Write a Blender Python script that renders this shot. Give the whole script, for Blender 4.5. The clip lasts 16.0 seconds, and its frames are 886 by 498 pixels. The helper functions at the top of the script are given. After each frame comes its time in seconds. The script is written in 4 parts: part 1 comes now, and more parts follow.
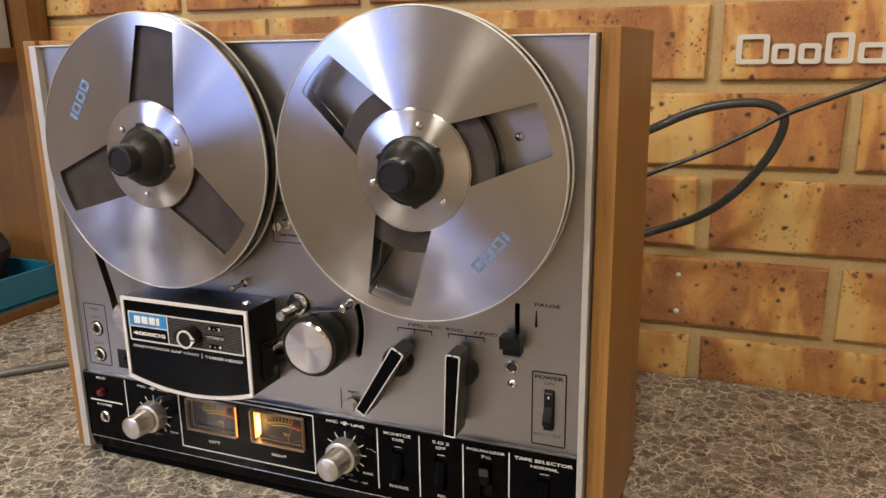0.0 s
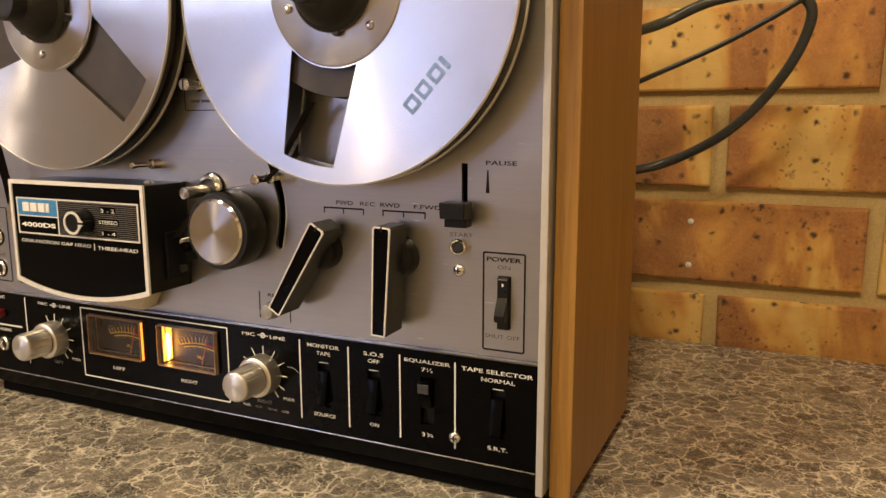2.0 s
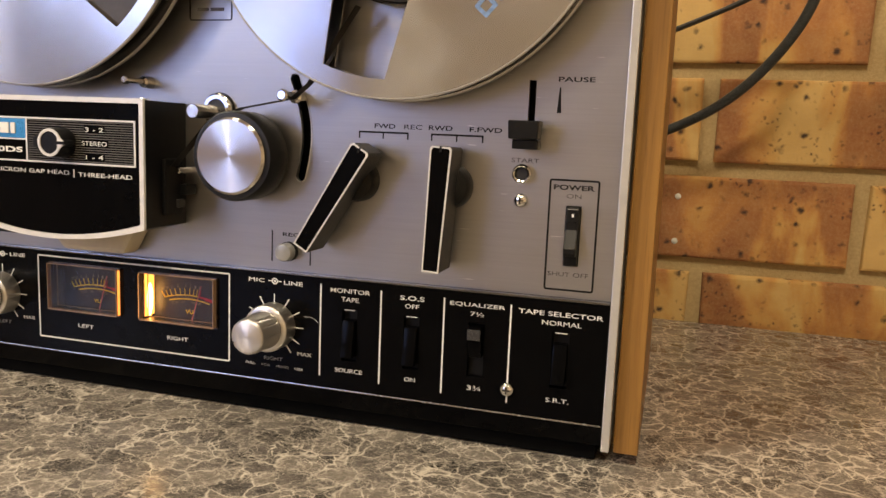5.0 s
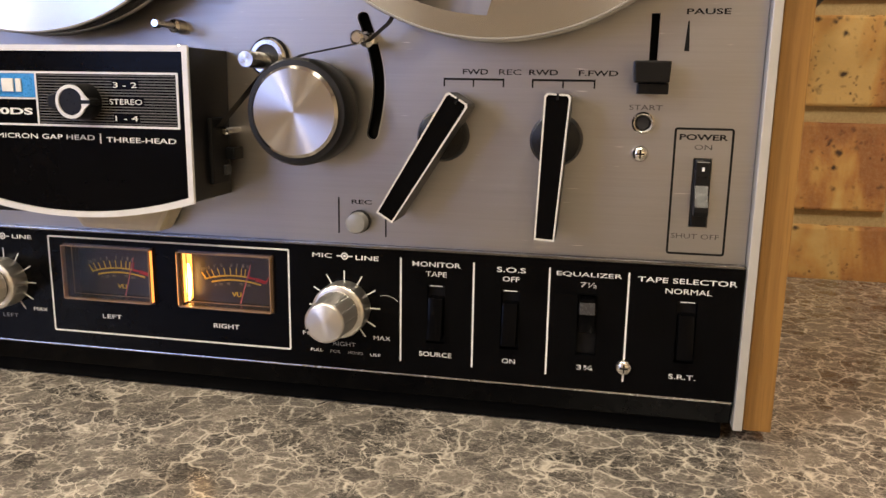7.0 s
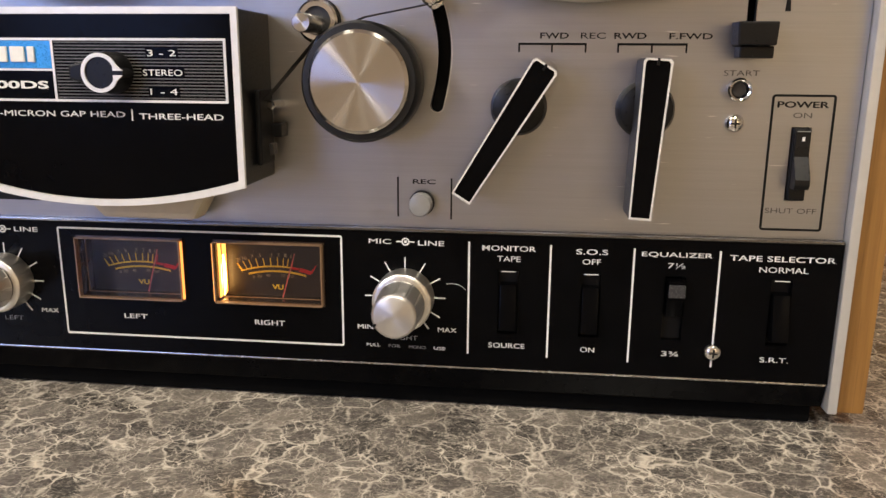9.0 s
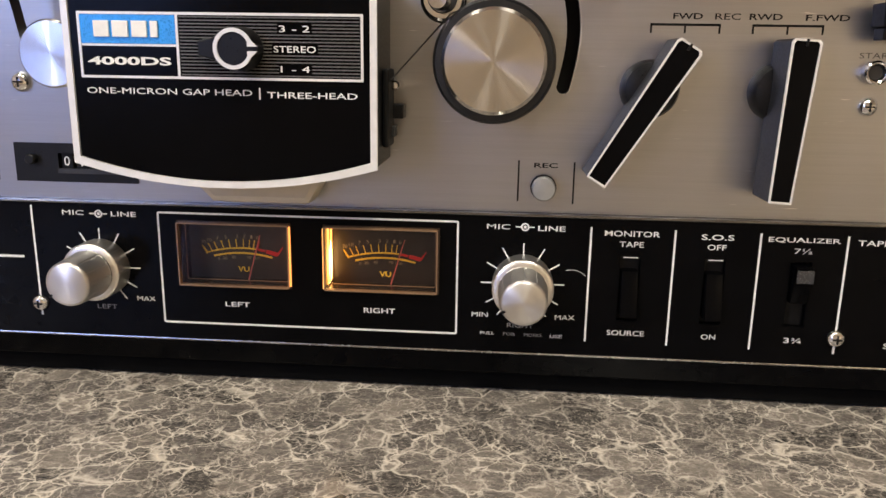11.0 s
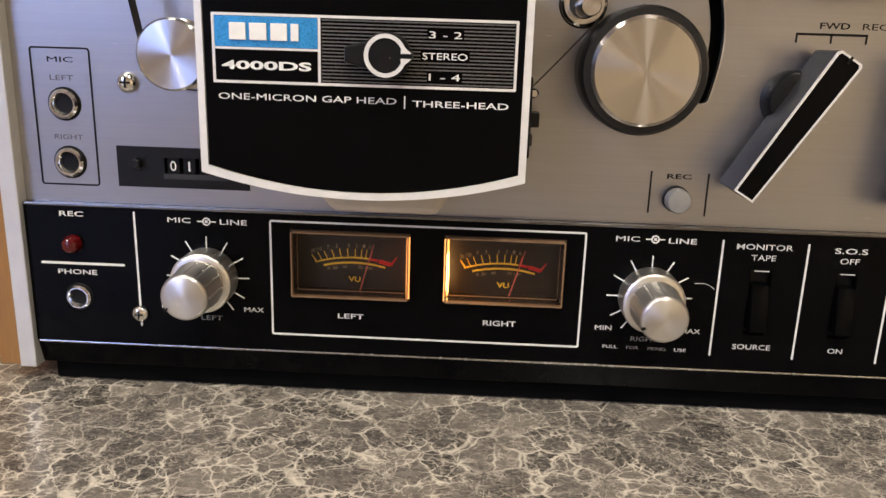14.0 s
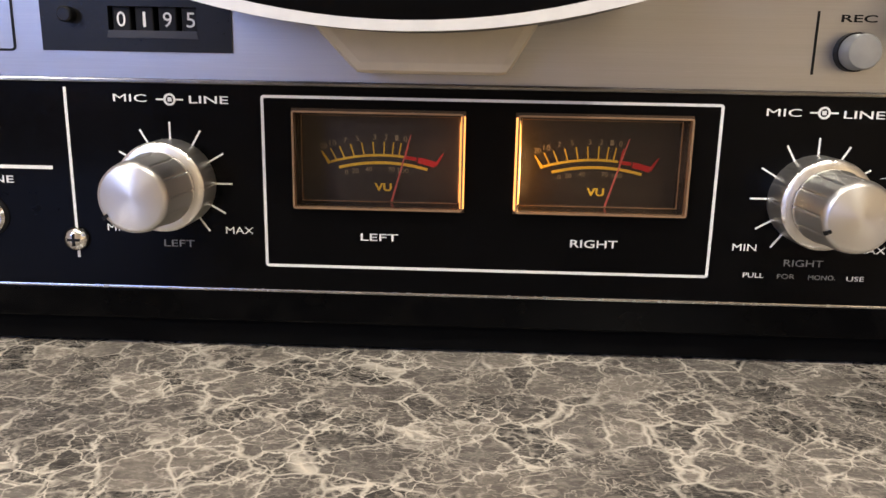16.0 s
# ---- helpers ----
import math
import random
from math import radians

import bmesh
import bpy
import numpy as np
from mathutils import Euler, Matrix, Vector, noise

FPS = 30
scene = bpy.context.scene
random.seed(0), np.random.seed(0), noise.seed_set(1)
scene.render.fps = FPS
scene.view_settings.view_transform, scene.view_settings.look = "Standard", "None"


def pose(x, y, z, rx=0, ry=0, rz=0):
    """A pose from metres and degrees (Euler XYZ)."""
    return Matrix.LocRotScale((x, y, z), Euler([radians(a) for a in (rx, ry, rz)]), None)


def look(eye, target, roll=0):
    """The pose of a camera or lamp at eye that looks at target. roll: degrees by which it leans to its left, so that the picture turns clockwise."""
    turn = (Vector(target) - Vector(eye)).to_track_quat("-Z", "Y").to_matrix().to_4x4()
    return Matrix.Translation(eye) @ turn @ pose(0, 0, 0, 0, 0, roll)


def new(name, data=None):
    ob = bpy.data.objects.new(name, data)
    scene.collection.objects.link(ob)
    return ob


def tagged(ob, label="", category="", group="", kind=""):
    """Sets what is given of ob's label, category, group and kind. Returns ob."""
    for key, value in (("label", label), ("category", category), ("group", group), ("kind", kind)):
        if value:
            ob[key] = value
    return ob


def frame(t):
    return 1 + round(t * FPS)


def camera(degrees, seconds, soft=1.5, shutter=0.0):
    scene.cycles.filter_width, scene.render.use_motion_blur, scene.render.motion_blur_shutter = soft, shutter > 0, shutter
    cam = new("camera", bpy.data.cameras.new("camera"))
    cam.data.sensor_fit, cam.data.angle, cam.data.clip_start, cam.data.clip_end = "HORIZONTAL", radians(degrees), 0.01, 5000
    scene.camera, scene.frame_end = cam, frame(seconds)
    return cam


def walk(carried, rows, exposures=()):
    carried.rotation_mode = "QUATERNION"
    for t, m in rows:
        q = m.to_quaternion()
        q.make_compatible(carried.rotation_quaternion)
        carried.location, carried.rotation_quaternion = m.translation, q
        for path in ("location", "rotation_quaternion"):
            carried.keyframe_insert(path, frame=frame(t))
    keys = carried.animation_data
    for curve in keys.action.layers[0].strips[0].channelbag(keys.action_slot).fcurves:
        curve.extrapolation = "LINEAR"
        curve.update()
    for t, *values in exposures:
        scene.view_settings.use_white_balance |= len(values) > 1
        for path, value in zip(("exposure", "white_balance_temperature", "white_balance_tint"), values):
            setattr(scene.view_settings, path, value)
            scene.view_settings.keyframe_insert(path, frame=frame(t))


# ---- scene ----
cam = camera(59.4, 16.0)
PATH = [
    (0, (0.469, -0.411, 0.304), (-0.26, 1.385, -0.189), -0.9),
    (0.5, (0.483, -0.383, 0.279), (-0.309, 1.401, -0.155), -0.9),
    (1, (0.492, -0.358, 0.249), (-0.341, 1.418, -0.139), -0.6),
    (1.5, (0.493, -0.34, 0.217), (-0.347, 1.438, -0.148), -0.3),
    (2, (0.488, -0.328, 0.185), (-0.335, 1.461, -0.161), -0.1),
    (2.5, (0.476, -0.328, 0.162), (-0.31, 1.481, -0.163), 0.4),
    (3, (0.462, -0.327, 0.146), (-0.286, 1.504, -0.151), 0.8),
    (3.5, (0.446, -0.323, 0.138), (-0.247, 1.536, -0.111), 1.5),
    (4, (0.436, -0.329, 0.137), (-0.21, 1.548, -0.112), 2.1),
    (6.5, (0.348, -0.304, 0.136), (-0.079, 1.614, -0.24), 1.3),
    (7, (0.331, -0.297, 0.134), (-0.055, 1.623, -0.268), 0.9),
    (7.5, (0.317, -0.292, 0.132), (-0.025, 1.634, -0.287), 0.6),
    (8, (0.302, -0.285, 0.132), (0.005, 1.643, -0.308), 0.4),
    (10.5, (0.237, -0.277, 0.127), (0.084, 1.661, -0.342), 0.8),
    (11, (0.222, -0.278, 0.125), (0.074, 1.66, -0.347), 0.9),
    (11.5, (0.212, -0.276, 0.122), (0.076, 1.66, -0.362), 1.1),
    (12, (0.202, -0.272, 0.123), (0.086, 1.664, -0.363), 1.4),
    (12.5, (0.191, -0.271, 0.124), (0.094, 1.663, -0.376), 1.6),
    (13, (0.18, -0.27, 0.126), (0.102, 1.663, -0.382), 1.8),
    (13.5, (0.171, -0.269, 0.128), (0.102, 1.662, -0.387), 1.8),
    (14, (0.165, -0.27, 0.132), (0.098, 1.661, -0.384), 1.8),
    (14.5, (0.155, -0.265, 0.126), (0.082, 1.664, -0.398), 1.7),
    (15, (0.153, -0.242, 0.093), (0.072, 1.692, -0.41), 1.7),
    (15.5, (0.151, -0.218, 0.079), (0.075, 1.721, -0.404), 1.5),
    (16, (0.145, -0.195, 0.076), (0.0835, 1.751, -0.381), 1.1),
]
# the clip's automatic white balance drifts a little
BALANCE = [(0, -0.09, 6350, 10), (1, -0.08, 6800, 10), (2, -0.06, 9000, 10), (3, -0.05, 7700, 10), (4, -0.06, 7400, 10), (7, 0.0, 6700, 10), (8, 0.03, 6400, 10), (11, 0.03, 6050, 10), (14.5, 0.02, 6050, 10), (16, 0.15, 5900, 10)]
walk(cam, [(t, look(eye, target, roll)) for t, eye, target, roll in PATH], BALANCE)

# ---- light ----
world = bpy.data.worlds.new("room_world")
scene.world = world
world.use_nodes = True
world.node_tree.nodes["Background"].inputs[0].default_value = (0.5, 0.6, 0.8, 1)
world.node_tree.nodes["Background"].inputs[1].default_value = 0.05


def area_lamp(name, eye, target, sx, sy, watts, colour, spread=180):
    data = bpy.data.lights.new(name, "AREA")
    data.shape, data.size, data.size_y = "RECTANGLE", sx, sy
    data.energy, data.color, data.spread = watts, colour, radians(spread)
    ob = new(name, data)
    ob.matrix_world = look(eye, target)
    return ob


# daylight through two windows behind the camera, and four warm ceiling lamps
area_lamp("window_light", (-2.03, -2.56, 0.95), (0.2, 0.0, 0.15), 0.50, 0.62, 11, (0.44, 0.56, 1.0))
area_lamp("window_light", (-1.30, -2.56, 0.55), (-1.30, 0.0, 0.45), 0.72, 0.90, 10, (0.36, 0.48, 1.0))
area_lamp("ceiling_lamp_light", (-0.35, -0.66, 1.44), (-0.30, -0.58, 0.0), 0.22, 0.22, 11, (1.0, 0.90, 0.72))
area_lamp("ceiling_lamp_light", (0.52, -1.00, 1.44), (0.52, -0.92, 0.0), 0.26, 0.26, 20, (1.0, 0.88, 0.70))
area_lamp("ceiling_lamp_light", (1.75, -2.10, 1.44), (1.80, -2.15, 0.0), 0.26, 0.26, 26, (1.0, 0.82, 0.57), 95)
area_lamp("ceiling_lamp_light", (-1.55, -2.15, 1.43), (0.40, 0.30, 0.20), 0.20, 0.20, 38, (1.0, 0.86, 0.68))


# ---- materials ----
class Mat:
    """A node material: a Principled surface with small tools for procedural inputs."""

    def __init__(self, name, colour=(0.5, 0.5, 0.5), rough=0.5, metal=0.0, spec=0.5):
        self.m = bpy.data.materials.new(name)
        self.m.use_nodes = True
        self.t = self.m.node_tree
        self.b = self.t.nodes["Principled BSDF"]
        self.b.inputs["Base Color"].default_value = (*colour, 1)
        self.b.inputs["Roughness"].default_value = rough
        self.b.inputs["Metallic"].default_value = metal
        self.b.inputs["Specular IOR Level"].default_value = spec
        self.tc = self.t.nodes.new("ShaderNodeTexCoord")

    def node(self, kind, **values):
        n = self.t.nodes.new(kind)
        for key, value in values.items():
            if key in n.inputs:
                n.inputs[key].default_value = value
        return n

    def link(self, a, b):
        self.t.links.new(a, b)

    def coords(self, scale=(1, 1, 1), offset=None):
        mp = self.node("ShaderNodeMapping")
        mp.inputs["Scale"].default_value = scale
        self.link(self.tc.outputs["Object"], mp.inputs["Vector"])
        if offset is not None:
            self.link(offset, mp.inputs["Location"])
        return mp.outputs["Vector"]

    def noise(self, scale, detail=4, rough=0.55, stretch=(1, 1, 1), distortion=0.0, offset=None):
        n = self.node("ShaderNodeTexNoise", Scale=scale, Detail=detail, Roughness=rough, Distortion=distortion)
        self.link(self.coords(stretch, offset), n.inputs["Vector"])
        return n.outputs["Fac"]

    def ramp(self, fac, stops):
        r = self.node("ShaderNodeValToRGB")
        while len(r.color_ramp.elements) < len(stops):
            r.color_ramp.elements.new(0.5)
        for e, (p, c) in zip(r.color_ramp.elements, stops):
            e.position, e.color = p, (*c, 1) if len(c) == 3 else c
        self.link(fac, r.inputs["Fac"])
        return r.outputs["Color"]

    def mix(self, fac, a, b, kind="MIX"):
        n = self.t.nodes.new("ShaderNodeMix")
        n.data_type, n.blend_type = "RGBA", kind
        for value, socket in ((fac, n.inputs[0]), (a, n.inputs[6]), (b, n.inputs[7])):
            if isinstance(value, (int, float)):
                socket.default_value = value
            elif isinstance(value, tuple):
                socket.default_value = (*value, 1)
            else:
                self.link(value, socket)
        return n.outputs[2]

    def span(self, fac, lo, hi, a=0.0, b=1.0):
        n = self.node("ShaderNodeMapRange")
        for i, v in zip((1, 2, 3, 4), (a, b, lo, hi)):
            n.inputs[i].default_value = v
        self.link(fac, n.inputs[0])
        return n.outputs[0]

    def bump(self, height, strength, distance=0.001):
        n = self.node("ShaderNodeBump", Strength=strength, Distance=distance)
        self.link(height, n.inputs["Height"])
        self.link(n.outputs["Normal"], self.b.inputs["Normal"])

    def base(self, socket):
        self.link(socket, self.b.inputs["Base Color"])

    def roughness(self, socket):
        self.link(socket, self.b.inputs["Roughness"])


def plain(name, colour, rough=0.5, metal=0.0, vary=0.15, scale=60, bump=0.0, spec=0.5):
    """A surface of one colour with faint mottling, uneven gloss and fine relief."""
    k = Mat(name, colour, rough, metal, spec)
    n1, n2 = k.noise(scale), k.noise(scale * 9, 3)
    dark = tuple(c * (1 - vary) for c in colour)
    light = tuple(min(1, c * (1 + vary)) for c in colour)
    k.base(k.ramp(n1, [(0.3, dark), (0.7, light)]))
    k.roughness(k.span(n2, max(0.02, rough - 0.07), min(1, rough + 0.07), 0.3, 0.7))
    if bump:
        k.bump(n2, bump, 0.0004)
    return k.m


def brushed_panel():
    k = Mat("brushed_aluminium", (0.5, 0.5, 0.5), 0.36, 1.0)
    fine = k.noise(1.0, 3, 0.7, (45, 30, 5200))
    wide = k.noise(1.0, 4, 0.6, (5, 10, 900))
    nick = k.noise(1.0, 2, 0.5, (75, 30, 1100))
    cloud = k.noise(9, 4, 0.6)
    scratch = k.span(nick, 0.0, 0.8, 0.725, 0.79)
    body = k.mix(0.5, k.ramp(fine, [(0.25, (0.385, 0.387, 0.395)), (0.75, (0.475, 0.477, 0.485))]),
                 k.ramp(wide, [(0.3, (0.400, 0.402, 0.410)), (0.72, (0.465, 0.467, 0.475))]))
    body = k.mix(0.10, body, k.ramp(cloud, [(0.35, (0.33, 0.33, 0.335)), (0.65, (0.55, 0.55, 0.555))]))
    k.base(k.mix(scratch, body, (0.85, 0.84, 0.82)))
    k.roughness(k.span(wide, 0.32, 0.40, 0.3, 0.7))
    k.b.inputs["Anisotropic"].default_value = 0.45
    k.bump(fine, 0.16, 0.0002)
    return k.m


def spun_metal(name, colour, rough=0.28, aniso=0.8):
    """Metal turned on a lathe: highlights fan out from the centre."""
    k = Mat(name, colour, rough, 1.0)
    tan = k.node("ShaderNodeTangent")
    tan.direction_type, tan.axis = "RADIAL", "Y"
    k.b.inputs["Anisotropic"].default_value = aniso
    k.b.inputs["Anisotropic Rotation"].default_value = 0.25
    k.link(tan.outputs["Tangent"], k.b.inputs["Tangent"])
    n = k.noise(40, 4)
    k.roughness(k.span(n, rough - 0.04, rough + 0.05, 0.3, 0.7))
    k.base(k.ramp(n, [(0.3, tuple(c * 0.93 for c in colour)), (0.7, colour)]))
    return k.m


def walnut():
    k = Mat("varnished_wood", (0.3, 0.15, 0.05), 0.38)
    wob = k.noise(1.0, 3, 0.5, (60, 60, 5))
    grain = k.noise(1.0, 5, 0.65, (240, 240, 7), 0.6)
    pores = k.noise(1.0, 2, 0.5, (1500, 1500, 40))
    col = k.mix(0.55, k.ramp(wob, [(0.3, (0.22, 0.107, 0.024)), (0.7, (0.34, 0.177, 0.045))]),
                k.ramp(grain, [(0.3, (0.15, 0.067, 0.014)), (0.55, (0.29, 0.144, 0.036)), (0.75, (0.40, 0.209, 0.058))]))
    k.base(k.mix(k.span(pores, 0.0, 0.35, 0.58, 0.72), col, (0.10, 0.037, 0.009)))
    k.bump(grain, 0.12, 0.0003)
    return k.m


def pine():
    k = Mat("pine_board", (0.4, 0.22, 0.08), 0.5)
    grain = k.noise(1.0, 5, 0.6, (90, 90, 6), 0.8)
    wide = k.noise(6, 3)
    k.base(k.mix(0.4, k.ramp(grain, [(0.3, (0.134, 0.058, 0.016)), (0.7, (0.205, 0.103, 0.031))]),
                 k.ramp(wide, [(0.3, (0.143, 0.067, 0.018)), (0.7, (0.201, 0.098, 0.029))])))
    k.bump(grain, 0.15, 0.0004)
    return k.m


def laminate():
    """Marbled worktop: rounded grey-brown chips, some nearly black, in nests of thin cream veins."""
    k = Mat("marbled_laminate", (0.1, 0.09, 0.08), 0.26)

    def warped(scale, detail, amount):
        n = k.node("ShaderNodeTexNoise", Scale=scale, Detail=detail, Roughness=0.6)
        k.link(k.coords(), n.inputs["Vector"])
        add = k.node("ShaderNodeVectorMath")
        add.operation = "MULTIPLY_ADD"
        add.inputs[1].default_value = (amount, amount, 0)
        k.link(n.outputs["Color"], add.inputs[0])
        k.link(k.coords(), add.inputs[2])
        return add.outputs["Vector"]

    wide, curly = warped(60, 3.0, 0.012), warped(120, 4.0, 0.010)

    def veins(scale, vector):
        v = k.node("ShaderNodeTexVoronoi", Scale=scale, Randomness=1.0)
        v.feature = "DISTANCE_TO_EDGE"
        k.link(vector, v.inputs["Vector"])
        return v.outputs["Distance"]

    def times(a, b):
        n = k.node("ShaderNodeMath")
        n.operation = "MULTIPLY"
        k.link(a, n.inputs[0])
        k.link(b, n.inputs[1])
        return n.outputs[0]

    def ridge(scale, stretch, width, distortion):
        """Thin fibrous lines along the level lines of a noise."""
        r = k.noise(scale, 3, 0.55, stretch, distortion)
        return times(k.span(r, 0.0, 1.0, 0.5 - width, 0.5), k.span(r, 1.0, 0.0, 0.5, 0.5 + width))

    big, small, tiny = veins(84, wide), veins(175, curly), veins(360, curly)
    cell = k.node("ShaderNodeTexVoronoi", Scale=84.0)
    k.link(wide, cell.inputs["Vector"])
    hue = k.node("ShaderNodeSeparateColor")
    k.link(cell.outputs["Color"], hue.inputs[0])
    patch = k.ramp(hue.outputs[0], [(0.0, (0.014, 0.014, 0.014)), (0.14, (0.036, 0.034, 0.032)), (0.32, (0.102, 0.091, 0.082)), (0.65, (0.192, 0.170, 0.148)), (1.0, (0.324, 0.283, 0.236))])
    blot = k.noise(210, 6, 0.7)
    warp = k.noise(38, 5, 0.6)
    gate = k.noise(70, 3)
    fibre = k.noise(210, 4, 0.62, (1, 1.8, 1), 1.6)
    ground = k.mix(0.30, patch, k.ramp(blot, [(0.28, (0.029, 0.028, 0.028)), (0.52, (0.120, 0.108, 0.097)), (0.72, (0.336, 0.300, 0.258))]))
    ground = k.mix(0.28, ground, k.ramp(fibre, [(0.34, (0.026, 0.025, 0.025)), (0.50, (0.120, 0.108, 0.097)), (0.66, (0.348, 0.312, 0.270))]))
    cloud = k.noise(26, 3, 0.55)
    ground = k.mix(k.span(cloud, 0.45, 0.0, 0.36, 0.56), ground, (0.041, 0.037, 0.036))
    hatch = k.noise(1.0, 3, 0.6, (260, 900, 1), 2.2)
    ground = k.mix(k.span(hatch, 0.0, 0.50, 0.53, 0.66), ground, (0.384, 0.342, 0.288))
    # the fine net keeps to the seams between the chips
    seam = k.span(big, 1.0, 0.12, 0.05, 0.30)
    f1 = times(k.span(big, 1.0, 0.0, 0.006, 0.050), k.span(gate, 0.05, 0.80, 0.40, 0.60))
    f2 = times(times(k.span(small, 1.0, 0.0, 0.006, 0.060), k.span(warp, 0.1, 0.95, 0.42, 0.54)), seam)
    f3 = times(times(k.span(tiny, 1.0, 0.0, 0.0, 0.11), k.span(blot, 0.0, 0.85, 0.44, 0.56)), seam)
    f4 = times(ridge(110, (1, 1.1, 1), 0.016, 0.9), k.span(gate, 0.8, 0.0, 0.42, 0.56))
    col = k.mix(f3, ground, (0.504, 0.456, 0.384))
    col = k.mix(f4, col, (0.552, 0.498, 0.420))
    col = k.mix(f2, col, (0.720, 0.654, 0.552))
    k.base(k.mix(f1, col, (0.70, 0.635, 0.535)))
    k.roughness(k.span(blot, 0.17, 0.27, 0.3, 0.7))
    k.bump(k.noise(900, 2), 0.08, 0.0002)
    return k.m


def brick_clay():
    """Fired brick: tan to red-brown flashes across the length, dark iron spots, sandy relief."""
    k = Mat("fired_brick", (0.4, 0.2, 0.07), 0.85)
    info = k.node("ShaderNodeObjectInfo")
    isl = k.node("ShaderNodeNewGeometry")
    both = k.node("ShaderNodeMath")
    both.operation = "ADD"
    k.link(info.outputs["Random"], both.inputs[0])
    k.link(isl.outputs["Random Per Island"], both.inputs[1])
    shift = k.node("ShaderNodeCombineXYZ")
    many = k.node("ShaderNodeMath")
    many.operation = "MULTIPLY"
    many.inputs[1].default_value = 37.0
    k.link(both.outputs[0], many.inputs[0])
    k.link(many.outputs[0], shift.inputs[0])
    k.link(many.outputs[0], shift.inputs[2])
    flash = k.noise(1.0, 4, 0.52, (17, 3, 6), 0.55, shift.outputs[0])
    sand = k.noise(420, 4, 0.7)
    mott = k.noise(34, 7, 0.68, (1, 1, 1.5), 0.0, shift.outputs[0])
    body = k.ramp(flash, [(0.40, (0.702, 0.489, 0.188)), (0.455, (0.620, 0.358, 0.107)), (0.49, (0.491, 0.227, 0.067)), (0.53, (0.316, 0.119, 0.047)), (0.64, (0.211, 0.077, 0.034))])
    body = k.mix(0.32, body, k.ramp(mott, [(0.3, (0.225, 0.080, 0.029)), (0.5, (0.390, 0.185, 0.059)), (0.72, (0.519, 0.336, 0.140))]))
    body = k.mix(k.span(sand, 0.0, 0.28, 0.45, 0.75), body, (0.519, 0.371, 0.198))
    spots = k.node("ShaderNodeTexVoronoi", Scale=88.0, Randomness=1.0)
    wob = k.node("ShaderNodeVectorMath")
    wob.operation = "MULTIPLY_ADD"
    wob.inputs[1].default_value = (0.007, 0.007, 0.007)
    wn = k.node("ShaderNodeTexNoise", Scale=160.0, Detail=3.0)
    k.link(k.coords(), wn.inputs["Vector"])
    k.link(wn.outputs["Color"], wob.inputs[0])
    k.link(k.coords((1, 1, 1), shift.outputs[0]), wob.inputs[2])
    k.link(wob.outputs["Vector"], spots.inputs["Vector"])
    gate = k.noise(34, 3, 0.6, (1, 1, 1), 0.0, shift.outputs[0])
    fs = k.node("ShaderNodeMath")
    fs.operation = "MULTIPLY"
    k.link(k.span(spots.outputs["Distance"], 1.0, 0.0, 0.10, 0.30), fs.inputs[0])
    k.link(k.span(gate, 0.0, 0.95, 0.44, 0.53), fs.inputs[1])
    body = k.mix(fs.outputs[0], body, (0.033, 0.018, 0.014))
    fine = k.node("ShaderNodeTexVoronoi", Scale=210.0, Randomness=1.0)
    k.link(wob.outputs["Vector"], fine.inputs["Vector"])
    near = k.noise(22, 4, 0.6, (1, 1, 1), 0.0, many.outputs[0])
    fd = k.node("ShaderNodeMath")
    fd.operation = "MULTIPLY"
    k.link(k.span(fine.outputs["Distance"], 1.0, 0.0, 0.12, 0.34), fd.inputs[0])
    k.link(k.span(near, 0.0, 0.85, 0.50, 0.62), fd.inputs[1])
    k.base(k.mix(fd.outputs[0], body, (0.058, 0.026, 0.016)))
    relief = k.mix(0.5, sand, mott)
    k.bump(relief, 0.5, 0.0012)
    return k.m


def mortar_mix():
    k = Mat("sandy_mortar", (0.474, 0.379, 0.211), 0.92)
    sand, wide = k.noise(520, 4, 0.7), k.noise(14, 4)
    k.base(k.mix(0.5, k.ramp(wide, [(0.3, (0.360, 0.248, 0.112)), (0.7, (0.515, 0.385, 0.195))]),
                 k.ramp(sand, [(0.3, (0.325, 0.230, 0.108)), (0.7, (0.540, 0.410, 0.218))])))
    k.bump(sand, 0.6, 0.001)
    return k.m


def glow(name, colour, strength):
    k = Mat(name, colour, 0.4)
    k.b.inputs["Emission Color"].default_value = (*colour, 1)
    k.b.inputs["Emission Strength"].default_value = strength
    return k.m


def clear_plastic():
    k = Mat("clear_plastic", (1, 1, 1), 0.03)
    tr = k.node("ShaderNodeBsdfTransparent")
    tr.inputs[0].default_value = (0.90, 0.88, 0.85, 1)
    gl = k.node("ShaderNodeBsdfGlossy", Roughness=0.06)
    fr = k.node("ShaderNodeFresnel", IOR=1.22)
    mx = k.node("ShaderNodeMixShader")
    k.link(fr.outputs[0], mx.inputs[0])
    k.link(tr.outputs[0], mx.inputs[1])
    k.link(gl.outputs[0], mx.inputs[2])
    k.link(mx.outputs[0], k.t.nodes["Material Output"].inputs["Surface"])
    return k.m


